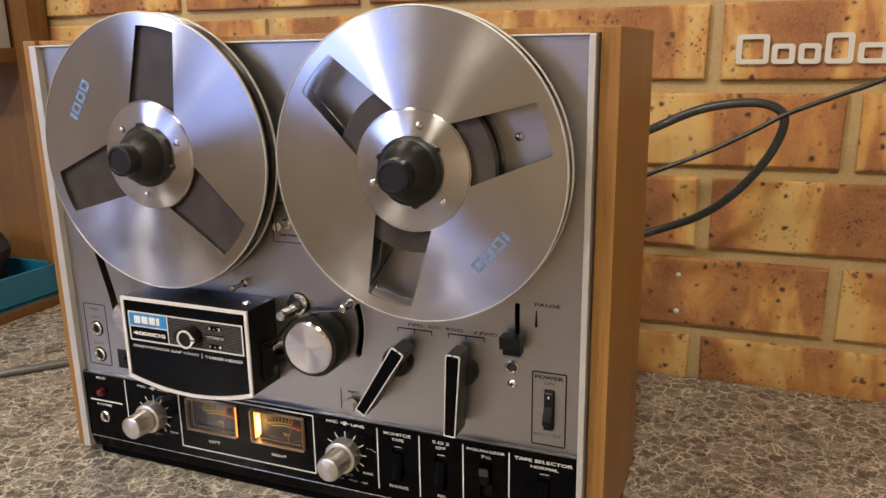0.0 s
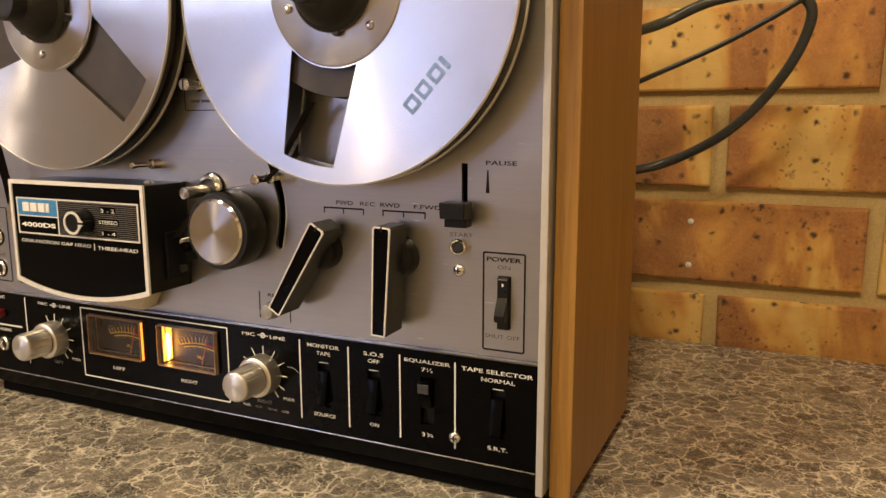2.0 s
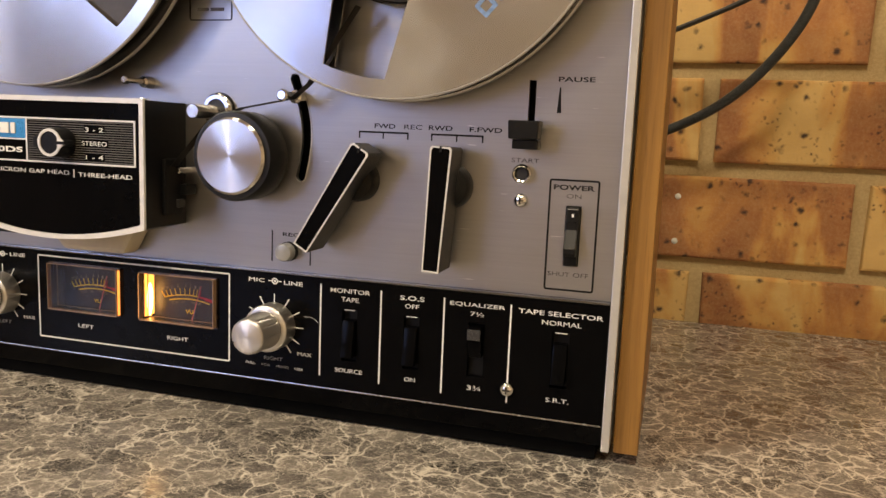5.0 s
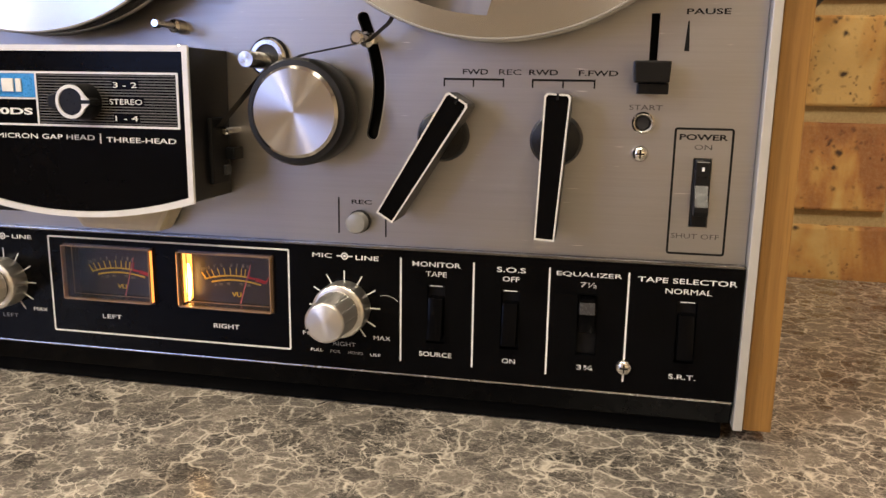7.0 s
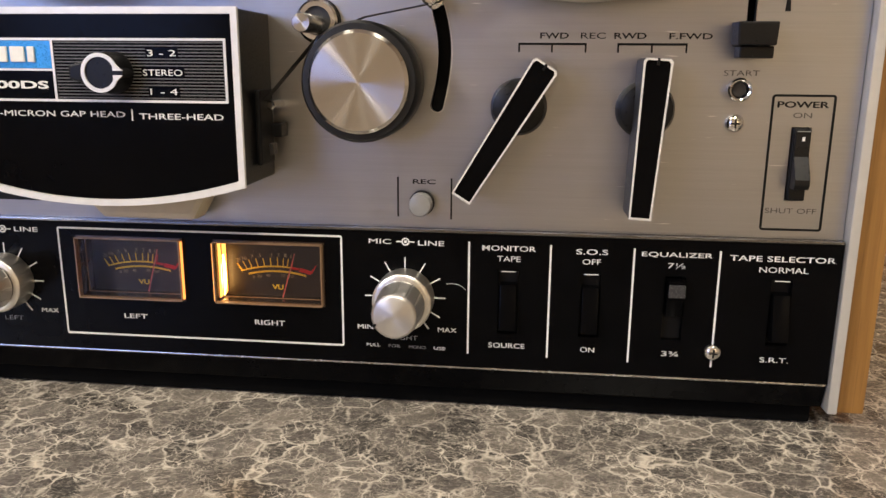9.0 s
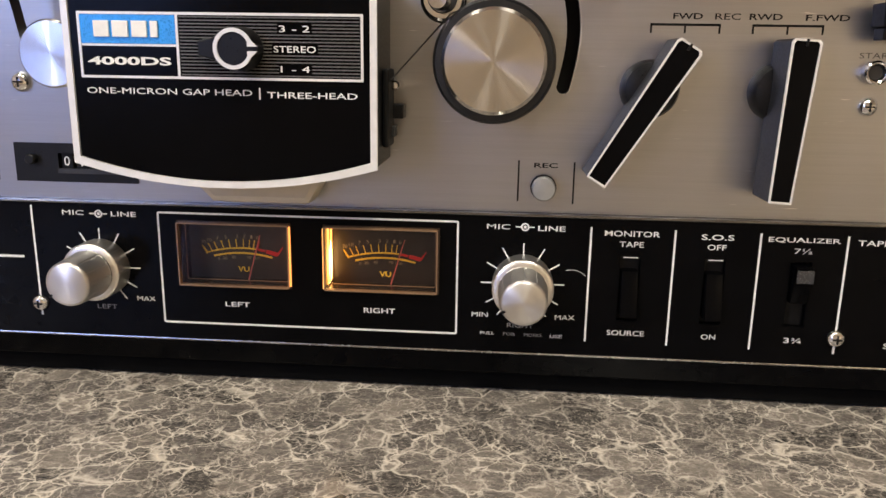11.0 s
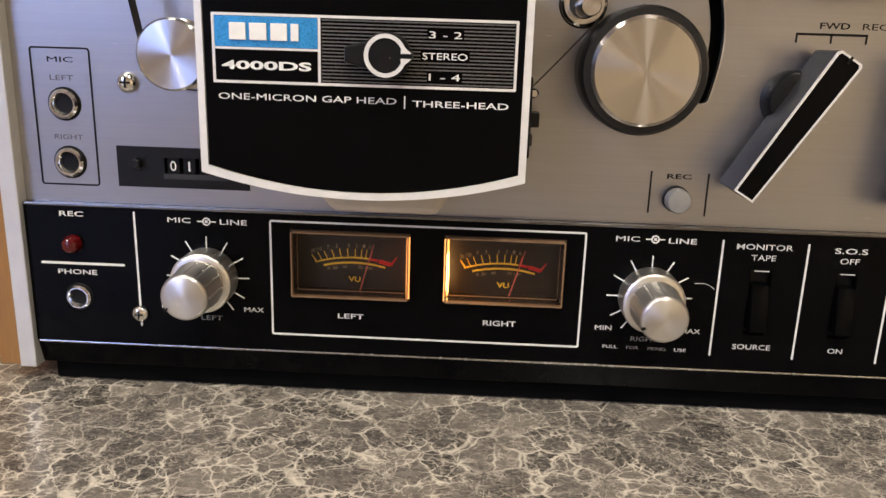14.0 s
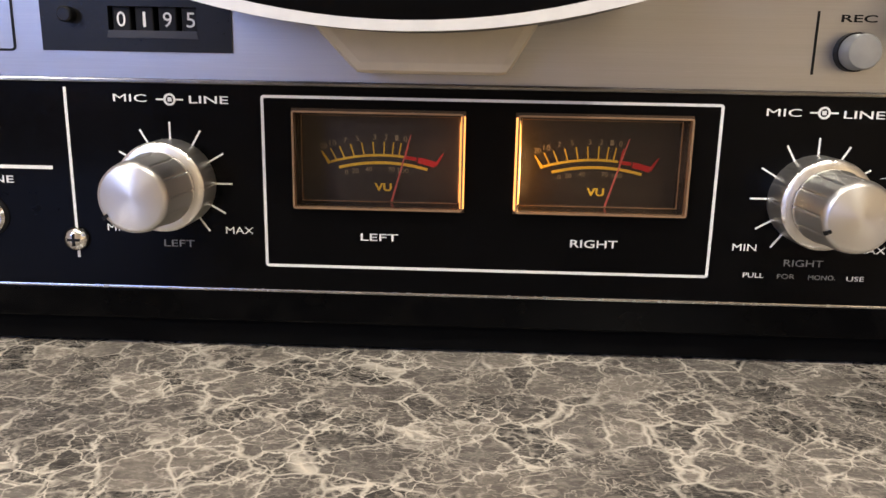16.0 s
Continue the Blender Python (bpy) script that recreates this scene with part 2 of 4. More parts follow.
PANEL = brushed_panel()
REEL_METAL = spun_metal("spun_reel_aluminium", (0.55, 0.55, 0.56), 0.22, 0.97)
TURNED = spun_metal("turned_aluminium", (0.62, 0.60, 0.57), 0.20, 0.97)
KNOB_METAL = spun_metal("satin_knob_aluminium", (0.80, 0.775, 0.735), 0.36, 0.35)
KNOB_FACE = spun_metal("spun_knob_face", (0.70, 0.68, 0.65), 0.42, 0.6)
# nearly black, for the block that stands in for shade under the deck
UNDER_SHADE = plain("under_deck_shade_black", (0.0022, 0.0022, 0.0024), 0.85, 0.0, 0.2, 80, 0.0, 0.06)
BEAD = plain("polished_dark_bead", (0.20, 0.20, 0.205), 0.20, 1.0, 0.2, 60)
CHROME = plain("chrome", (0.72, 0.71, 0.69), 0.12, 1.0, 0.05, 200)
STRIPE = plain("dull_bright_stripe", (0.50, 0.50, 0.50), 0.24, 1.0, 0.25, 60)
ROCKER_TIP = plain("grey_rocker_tip", (0.045, 0.045, 0.047), 0.25, 0.0, 0.2, 200)
TRIM_METAL = plain("pale_trim_aluminium", (0.56, 0.555, 0.54), 0.40, 0.5, 0.05, 120, 0.05)
BLACK_PANEL = plain("black_satin_panel", (0.002, 0.002, 0.0024), 0.17, 0.0, 0.2, 90, 0.02, 0.06)
BLACK_PLASTIC = plain("black_plastic", (0.005, 0.005, 0.0055), 0.34, 0.0, 0.25, 120, 0.05, 0.25)
GREY_PLASTIC = plain("charcoal_plastic", (0.019, 0.019, 0.020), 0.42, 0.0, 0.2, 150, 0.08)
RUBBER = plain("black_rubber", (0.008, 0.008, 0.008), 0.40, 0.0, 0.25, 150, 0.08, 0.35)
TAPE_PACK = plain("wound_tape", (0.016, 0.012, 0.009), 0.36, 0.0, 0.25, 80, 0.0, 0.4)
TAPE_SIDE = plain("wound_tape_edge", (0.040, 0.033, 0.028), 0.40, 0.0, 0.25, 80, 0.0, 0.4)
WHITE_INK = plain("white_ink", (0.78, 0.78, 0.76), 0.55, 0.0, 0.06, 300)
BLACK_INK = plain("black_ink", (0.004, 0.004, 0.0045), 0.5, 0.0, 0.1, 300, 0.0, 0.2)
GREY_INK = plain("worn_grey_ink", (0.22, 0.22, 0.215), 0.5, 0.0, 0.3, 900)
FADED_INK = plain("faded_dark_ink", (0.085, 0.08, 0.077), 0.5, 0.0, 0.35, 900)
WHITE_EDGE = plain("white_enamel_edge", (0.74, 0.73, 0.71), 0.35, 0.2, 0.05, 200)
BLUE_BADGE = plain("blue_badge", (0.04, 0.28, 0.62), 0.3, 0.3, 0.12, 200)
BLUE_INK = plain("blue_printing", (0.20, 0.31, 0.50), 0.45, 0.6, 0.3, 500)
CREAM = plain("ivory_plastic", (0.62, 0.55, 0.42), 0.42, 0.0, 0.06, 100)
RED_LENS = plain("red_lens", (0.075, 0.003, 0.004), 0.15, 0.0, 0.2, 300)
GREY_BUTTON = plain("grey_button", (0.30, 0.30, 0.29), 0.35, 0.3, 0.1, 200)
DIAL = plain("dark_dial_card", (0.022, 0.012, 0.006), 0.42, 0.0, 0.15, 120, 0.0, 0.6)
YELLOW_INK = plain("yellow_ink", (0.78, 0.50, 0.03), 0.5, 0.0, 0.08, 300)
DIM_INK = plain("tan_ink", (0.30, 0.24, 0.15), 0.5, 0.0, 0.08, 300)
RED_INK = plain("red_ink", (0.52, 0.014, 0.016), 0.5, 0.0, 0.08, 300)
NEEDLE = plain("needle_red", (0.55, 0.11, 0.09), 0.4, 0.0, 0.05, 300)
LAMP_GLOW = glow("meter_bulb", (1.0, 0.55, 0.16), 16.0)
# emission for plain meter walls, in place of bulb light falling on them
WALL_EMIT = glow("emissive_amber_wall", (1.0, 0.38, 0.08), 1.6)
WALL_EMIT_STRONG = glow("emissive_amber_wall_strong", (1.0, 0.42, 0.08), 3.4)
LAMP_DISC = glow("ceiling_lamp_glass", (1.0, 0.88, 0.68), 6.0)
AMBER = plain("smoked_amber_plastic", (0.045, 0.028, 0.018), 0.18, 0.0, 0.1, 200)
# clear plastic edges, with the bulb's light painted in as an amber tone
LIT_EDGE_PAINT = plain("painted_lit_edge", (0.26, 0.16, 0.09), 0.2, 0.0, 0.1, 200)
CLEAR = clear_plastic()
WOOD = walnut()
PINE = pine()
COUNTER = laminate()
BRICK = brick_clay()
MORTAR = mortar_mix()
PLASTER = plain("cream_plaster", (0.62, 0.55, 0.44), 0.85, 0.0, 0.08, 3, 0.2)
CEILING = plain("white_ceiling_paint", (0.75, 0.73, 0.69), 0.9, 0.0, 0.05, 3, 0.2)
CARPET = plain("brown_floor", (0.16, 0.11, 0.07), 0.8, 0.0, 0.25, 6, 0.3)
CABINET = plain("cabinet_front", (0.35, 0.24, 0.13), 0.5, 0.0, 0.12, 12, 0.1)
CABLE_GREY = plain("grey_cable_jacket", (0.040, 0.046, 0.048), 0.30, 0.0, 0.2, 200)
CABLE_PALE = plain("pale_grey_cable_jacket", (0.09, 0.09, 0.085), 0.35, 0.0, 0.2, 200)
CABLE_BLACK = plain("black_cable_jacket", (0.010, 0.010, 0.010), 0.4, 0.0, 0.2, 200)
TRAY_BLUE = plain("blue_tray_plastic", (0.010, 0.16, 0.30), 0.4, 0.0, 0.15, 60, 0.1)
CLOTH = plain("black_fabric", (0.012, 0.012, 0.014), 0.9, 0.0, 0.3, 200, 0.4)
PINK = plain("pink_case", (0.55, 0.16, 0.22), 0.3, 0.0, 0.2, 60)
PALE_CASE = plain("pale_case", (0.55, 0.52, 0.48), 0.25, 0.0, 0.15, 60)
SIGN_WHITE = plain("white_sign_paint", (0.58, 0.56, 0.51), 0.6, 0.0, 0.06, 40)


# ---- mesh tools ----
ORIGIN = {}


def thing(name, at, label, category, group="", kind=""):
    ob = new(name)
    ob.location = at
    ob.empty_display_size = 0.02
    ORIGIN[ob] = Vector(at)
    return tagged(ob, label, category, group, kind)


def part(name, bm, material, parent, label="", smooth=False):
    """Links a bmesh, drawn in world places, as one mesh under a thing or a part."""
    base = ORIGIN[parent]
    bmesh.ops.translate(bm, verts=bm.verts, vec=-base)
    me = bpy.data.meshes.new(name)
    bm.to_mesh(me)
    bm.free()
    return part_mesh(name, me, material, parent, label, smooth)


def part_mesh(name, me, material, parent, label="", smooth=False):
    me.materials.append(material)
    if smooth:
        me.shade_smooth()
        me.set_sharp_from_angle(angle=radians(35))
    ob = new(name, me)
    ob.parent = parent
    ORIGIN[ob] = ORIGIN[parent]
    return tagged(ob, label)


def solo(name, bm, material, label="", category="", group="", kind="", smooth=False):
    """A thing that is one mesh, drawn in world places."""
    me = bpy.data.meshes.new(name)
    bm.to_mesh(me)
    bm.free()
    me.materials.append(material)
    if smooth:
        me.shade_smooth()
        me.set_sharp_from_angle(angle=radians(35))
    ob = new(name, me)
    ORIGIN[ob] = Vector((0, 0, 0))
    return tagged(ob, label, category, group, kind)


def bevel(bm, width, segments=2, verts=None):
    edges = [e for e in bm.edges if len(e.link_faces) == 2 and e.calc_face_angle(0) > radians(30)]
    if width:
        bmesh.ops.bevel(bm, geom=edges, offset=width, segments=segments, profile=0.6, affect="EDGES", clamp_overlap=True)
    return bm


def box(x0, x1, y0, y1, z0, z1, round_by=0.0, bm=None):
    fresh = bmesh.new()
    bmesh.ops.create_cube(fresh, size=1)
    for v in fresh.verts:
        v.co = Vector(((x0 + x1) / 2 + v.co.x * (x1 - x0), (y0 + y1) / 2 + v.co.y * (y1 - y0), (z0 + z1) / 2 + v.co.z * (z1 - z0)))
    bevel(fresh, round_by)
    return joined(bm, fresh)


def joined(bm, fresh):
    if bm is None:
        return fresh
    me = bpy.data.meshes.new("tmp")
    fresh.to_mesh(me)
    fresh.free()
    bm.from_mesh(me)
    bpy.data.meshes.remove(me)
    return bm


def lathe(cx, cz, profile, seg=48, bm=None, wave=0.0, waves=0, sharp=6):
    """Turns (radius, y) pairs about an axis along y; wave: flutes round the rim."""
    fresh = bmesh.new()
    rings = []
    for r, y in profile:
        if r < 1e-6:
            rings.append([fresh.verts.new((cx, y, cz))])
        else:
            ring = []
            for i in range(seg):
                a = 2 * math.pi * i / seg
                q = r * (1 - wave * max(0.0, math.cos(waves * a)) ** sharp) if waves else r
                ring.append(fresh.verts.new((cx + q * math.cos(a), y, cz + q * math.sin(a))))
            rings.append(ring)
    for a, b in zip(rings, rings[1:]):
        if len(a) == 1 and len(b) == 1:
            continue
        for i in range(seg):
            j = (i + 1) % seg
            if len(a) == 1:
                fresh.faces.new((a[0], b[i], b[j]))
            elif len(b) == 1:
                fresh.faces.new((a[i], a[j], b[0]))
            else:
                fresh.faces.new((a[i], a[j], b[j], b[i]))
    bmesh.ops.recalc_face_normals(fresh, faces=fresh.faces)
    return joined(bm, fresh)


def disc(cx, cz, r, y_back, y_front, seg=48, edge=0.0004, bm=None):
    return lathe(cx, cz, [(0, y_back), (r, y_back), (r, y_front + edge), (r - edge, y_front), (0, y_front)], seg, bm)


def plate(outline, holes, y_front, y_back, bm=None):
    """A flat sheet facing -y with openings through it; outlines are (x, z) pairs."""
    fresh = bmesh.new()
    edges = []
    for loop in (outline, *holes):
        vs = [fresh.verts.new((x, y_front, z)) for x, z in loop]
        edges += [fresh.edges.new((vs[i], vs[(i + 1) % len(vs)])) for i in range(len(vs))]
    bmesh.ops.triangle_fill(fresh, use_beauty=True, use_dissolve=False, edges=edges)
    faces = list(fresh.faces)
    out = bmesh.ops.extrude_face_region(fresh, geom=faces)
    bmesh.ops.translate(fresh, verts=[g for g in out["geom"] if isinstance(g, bmesh.types.BMVert)], vec=(0, y_back - y_front, 0))
    bmesh.ops.recalc_face_normals(fresh, faces=fresh.faces)
    return joined(bm, fresh)


def rect(x0, x1, z0, z1, r=0.0, seg=4):
    if r <= 0:
        return [(x0, z0), (x1, z0), (x1, z1), (x0, z1)]
    pts = []
    for cx, cz, a0 in ((x1 - r, z0 + r, -90), (x1 - r, z1 - r, 0), (x0 + r, z1 - r, 90), (x0 + r, z0 + r, 180)):
        for i in range(seg + 1):
            a = radians(a0 + 90 * i / seg)
            pts.append((cx + r * math.cos(a), cz + r * math.sin(a)))
    return pts


def circle(cx, cz, r, seg=48):
    return [(cx + r * math.cos(2 * math.pi * i / seg), cz + r * math.sin(2 * math.pi * i / seg)) for i in range(seg)]


def line_frame(x0, x1, z0, z1, w, y, r=0.0012, thick=0.0002):
    """A printed outline of a rounded rectangle."""
    return plate(rect(x0, x1, z0, z1, r), [rect(x0 + w, x1 - w, z0 + w, z1 - w, max(r - w, 0.0002))], y - thick, y)


def tube(points, r, seg=10, bm=None, steps=8):
    """A smooth round cable through points."""
    P = [Vector(p) for p in points]
    path = []
    for i in range(len(P) - 1):
        a, b, c, d = P[max(i - 1, 0)], P[i], P[i + 1], P[min(i + 2, len(P) - 1)]
        for s in range(steps):
            t = s / steps
            path.append(0.5 * ((2 * b) + (c - a) * t + (2 * a - 5 * b + 4 * c - d) * t * t + (3 * b - a - 3 * c + d) * t ** 3))
    path.append(P[-1])
    fresh = bmesh.new()
    rings, up = [], Vector((0.1, 0.9, 0.2))
    for i, p in enumerate(path):
        way = (path[min(i + 1, len(path) - 1)] - path[max(i - 1, 0)]).normalized()
        u = (up - way * up.dot(way)).normalized()
        up, v = u, way.cross(u)
        rings.append([fresh.verts.new(p + r * (math.cos(2 * math.pi * k / seg) * u + math.sin(2 * math.pi * k / seg) * v)) for k in range(seg)])
    for a, b in zip(rings, rings[1:]):
        for k in range(seg):
            fresh.faces.new((a[k], a[(k + 1) % seg], b[(k + 1) % seg], b[k]))
    fresh.faces.new(rings[0])
    fresh.faces.new(rings[-1])
    bmesh.ops.recalc_face_normals(fresh, faces=fresh.faces)
    return joined(bm, fresh)


def turned_about(bm, cx, cz, degrees):
    m = Matrix.Translation((cx, 0, cz)) @ Matrix.Rotation(radians(-degrees), 4, "Y") @ Matrix.Translation((-cx, 0, -cz))
    bmesh.ops.transform(bm, matrix=m, verts=bm.verts)
    return bm


def lettering(text, cx, cz, width, height, y, ink, parent, bold=0.0):
    """Printed words facing -y, fitted to a width and a height."""
    curve = bpy.data.curves.new("lettering", "FONT")
    curve.body, curve.size, curve.offset, curve.resolution_u = text, 1.0, bold, 3
    ob = new("lettering", curve)
    bpy.context.view_layer.update()
    me = bpy.data.meshes.new_from_object(ob)
    bpy.data.objects.remove(ob)
    me.materials.clear()
    co = np.empty(len(me.vertices) * 3)
    me.vertices.foreach_get("co", co)
    co = co.reshape(-1, 3)
    lo, hi = co.min(0), co.max(0)
    base = ORIGIN[parent]
    flat = np.zeros_like(co)
    flat[:, 0] = cx + ((co[:, 0] - lo[0]) / (hi[0] - lo[0]) - 0.5) * width - base.x
    flat[:, 2] = cz + ((co[:, 1] - lo[1]) / (hi[1] - lo[1]) - 0.5) * height - base.z
    flat[:, 1] = y - 0.00012 - base.y
    me.vertices.foreach_set("co", flat.ravel())
    me.update()
    return part_mesh("lettering", me, ink, parent)


def screw(cx, cz, r, y, parent):
    """A domed cross-head screw."""
    head = part("screw", lathe(cx, cz, [(r, y), (r, y - r * 0.25), (r * 0.8, y - r * 0.55), (r * 0.45, y - r * 0.7), (0, y - r * 0.75)], 20), CHROME, parent, smooth=True)
    bm = box(cx - r * 0.5, cx + r * 0.5, y - r * 0.80, y - r * 0.6, cz - r * 0.09, cz + r * 0.09)
    bm = box(cx - r * 0.09, cx + r * 0.09, y - r * 0.81, y - r * 0.6, cz - r * 0.5, cz + r * 0.5, 0, bm)
    part("cross_slot", bm, BLACK_INK, head)
    return head


def jack(cx, cz, r, y, parent):
    """A phone jack: a bright ring round a dark bore."""
    ring = part("jack", lathe(cx, cz, [(r, y), (r, y - 0.0012), (r * 0.86, y - 0.0020), (r * 0.76, y - 0.0020), (r * 0.68, y - 0.0014), (r * 0.52, y + 0.0004), (r * 0.50, y + 0.002)], 28), CHROME, parent, smooth=True)
    part("gasket", disc(cx, cz, r * 1.14, y, y - 0.0004, 28, 0.0001), BLACK_INK, ring)
    part("bore", disc(cx, cz, r * 0.51, y + 0.002, y + 0.0006, 24), BLACK_INK, ring)
    return ring


BY_HAIR = -0.0016

# ---- the room ----
WALL_Y = 0.317
X0, X1, Y0, Z0, Z1 = -2.4, 2.6, -2.6, -0.90, 1.50
solo("floor", box(X0, X1, Y0, WALL_Y + 0.1, Z0 - 0.05, Z0), CARPET, "brown floor of the room", "floor", kind="structure")
solo("ceiling", box(X0, X1, Y0, WALL_Y + 0.1, Z1, Z1 + 0.05), CEILING, "white painted ceiling", "ceiling", kind="structure")
solo("wall_west", box(X0 - 0.1, X0, Y0, WALL_Y + 0.1, Z0, Z1), PLASTER, "cream plastered wall", "wall", kind="structure")
solo("wall_east", box(X1, X1 + 0.1, Y0, WALL_Y + 0.1, Z0, Z1), PLASTER, "cream plastered wall", "wall", kind="structure")
hole, hole_2 = rect(-2.32, -1.74, 0.60, 1.30), rect(-1.70, -0.90, 0.06, 1.04)
solo("wall_south", plate(rect(X0, X1, Z0, Z1), [hole, hole_2], Y0 - 0.1, Y0), PLASTER, "cream plastered wall with two windows", "wall", kind="structure")
win = solo("window_1", plate(hole, [rect(-2.28, -2.05, 0.64, 1.26), rect(-2.01, -1.78, 0.64, 1.26)], Y0 - 0.07, Y0 - 0.02), WHITE_EDGE, "white framed window with daylight behind", "window", kind="structure")
win_2 = solo("window_2", plate(hole_2, [rect(-1.66, -1.32, 0.10, 1.00), rect(-1.28, -0.94, 0.10, 1.00)], Y0 - 0.07, Y0 - 0.02), WHITE_EDGE, "white framed window with daylight behind", "window", kind="structure")
for lx, ly in ((-0.35, -0.66), (0.52, -1.00), (1.75, -2.10), (-1.55, -2.15)):
    lamp = thing("ceiling_lamp", (lx, ly, Z1), "round white ceiling lamp, lit", "lamp", "ceiling lamps")
    bm = bmesh.new()
    bmesh.ops.create_cone(bm, cap_ends=True, segments=32, radius1=0.19, radius2=0.20, depth=0.04, matrix=Matrix.Translation((lx, ly, Z1 - 0.02)))
    part("housing", bevel(bm, 0.006), WHITE_EDGE, lamp)
    bm = bmesh.new()
    bmesh.ops.create_cone(bm, cap_ends=True, segments=32, radius1=0.165, radius2=0.165, depth=0.003, matrix=Matrix.Translation((lx, ly, Z1 - 0.0418)))
    part("diffuser", bm, LAMP_DISC, lamp, "glowing round lamp glass")

for a, b, z0, z1, frame_of in ((-2.28, -2.05, 0.64, 1.26, win), (-2.01, -1.78, 0.64, 1.26, win), (-1.66, -1.32, 0.10, 1.00, win_2), (-1.28, -0.94, 0.10, 1.00, win_2)):
    glass = part("pane", plate(rect(a, b, z0, z1), [], Y0 - 0.050, Y0 - 0.046), CLEAR, frame_of, "clear window pane")
    glass.visible_shadow = False

# worktop and cabinets under it
top = thing("worktop", (0.15, 0.0, -0.036), "dark marbled laminate worktop with cream veins", "worktop")
part("slab", box(-1.6, 1.9, -0.345, WALL_Y - 0.004, -0.036, 0.0, 0.0015), COUNTER, top)
part("front_edge", box(-1.6, 1.9, -0.362, -0.3455, -0.036, 0.0, 0.004), COUNTER, top)
for i in range(5):
    cx = -1.55 + 0.68 * i
    cab = thing("base_cabinet", (cx + 0.34, 0, Z0), "wooden base cabinet under the worktop", "cabinet", "base cabinets")
    part("body", box(cx + 0.002, cx + 0.678, -0.31, WALL_Y - 0.02, Z0, -0.040, 0.002), CABINET, cab)
    part("door", box(cx + 0.006, cx + 0.674, -0.332, -0.312, Z0 + 0.1, -0.045, 0.003), CABINET, cab)

# ---- left of the deck: pine shelf, cases, tray ----
shelf = thing("shelf_unit", (-0.66, 0.25, 0.0), "pine shelf unit standing on the worktop by the brick wall", "shelf")
part("post", box(-0.358, -0.331, 0.284, 0.312, 0.0, 0.80, 0.0015), PINE, shelf)
part("post", box(-0.985, -0.958, 0.284, 0.312, 0.0, 0.80, 0.0015), PINE, shelf)
part("back_panel", box(-0.957, -0.3585, 0.298, 0.308, 0.012, 0.80, 0.001), PINE, shelf)
for z in (0.299, 0.60):
    part("shelf_board", box(-0.957, -0.3595, 0.16, 0.2975, z, z + 0.017, 0.0015), PINE, shelf)
for k, (cx, w, m, zt, lab) in enumerate(((-0.3785, 0.010, PALE_CASE, 0.125, "pale plastic disc case standing on the pine shelf"), (-0.3905, 0.011, PINK, 0.120, "pink disc case standing on the pine shelf"),
                                         (-0.4025, 0.010, PALE_CASE, 0.125, "pale plastic disc case standing on the pine shelf"), (-0.4145, 0.010, GREY_PLASTIC, 0.125, "dark disc case standing on the pine shelf"))):
    case = thing("disc_case", (cx, 0.23, 0.316), lab, "disc case", "disc cases")
    part("shell", box(cx - w / 2, cx + w / 2, 0.172, 0.292, 0.316, 0.316 + zt, 0.0008), m, case)
    part("spine_label", box(cx - w * 0.38, cx + w * 0.38, 0.1712, 0.1718, 0.322, 0.31 + zt), WHITE_INK if k % 2 else GREY_INK, case)
tray = thing("tray", (-0.44, 0.22, 0.0), "blue plastic tray on the worktop below the shelf", "tray")
bm = box(-0.55, -0.340, 0.145, 0.29, 0.012, 0.018, 0.001)
for b in ((-0.55, -0.545, 0.145, 0.29), (-0.345, -0.340, 0.145, 0.29), (-0.545, -0.345, 0.145, 0.150), (-0.545, -0.345, 0.285, 0.29)):
    box(*b, 0.014, 0.052, 0.001, bm)
part("shell", bm, TRAY_BLUE, tray)
part("base_board", box(-0.555, -0.338, 0.14, 0.295, 0.0, 0.012, 0.001), PINE, tray)
bm = bmesh.new()
bmesh.ops.create_icosphere(bm, subdivisions=4, radius=1)
for v in bm.verts:
    d = v.co.copy()
    s = 1 + 0.25 * noise.noise(d * 2.2)
    v.co = Vector((-0.43 + d.x * 0.06 * s, 0.22 + d.y * 0.05 * s, 0.018 + max(0, 0.045 + d.z * 0.05 * s)))
solo("pouch", bm, CLOTH, "soft black fabric pouch lying in the blue tray", "pouch", smooth=True)
solo("power_cable", tube([(-0.34, -0.02, 0.004), (-0.27, 0.02, 0.004), (-0.201, 0.085, 0.004), (-0.159, 0.132, 0.004), (-0.12, 0.172, 0.004), (-0.06, 0.21, 0.004), (0.02, 0.215, 0.006), (0.06, 0.18, 0.03), (0.07, 0.125, 0.05)], 0.004), CABLE_PALE,
     "grey mains cable lying on the worktop behind the deck", "cable", smooth=True)

# ---- right of the deck: cables in front of the wall ----
solo("signal_cable", tube([(0.34, 0.125, 0.225), (0.365, 0.18, 0.231), (0.3924, 0.225, 0.2427), (0.4242, 0.232, 0.2566), (0.4542, 0.238, 0.2620), (0.4762, 0.242, 0.2603), (0.4871, 0.246, 0.2502), (0.4826, 0.252, 0.2288), (0.4690, 0.260, 0.2045), (0.4486, 0.268, 0.1806), (0.4233, 0.277, 0.1614), (0.3864, 0.288, 0.1443), (0.358, 0.265, 0.140), (0.340, 0.190, 0.142), (0.335, 0.125, 0.145)], 0.0036, 12), CABLE_GREY,
     "thick grey cable looping out behind the deck", "cable", smooth=True)
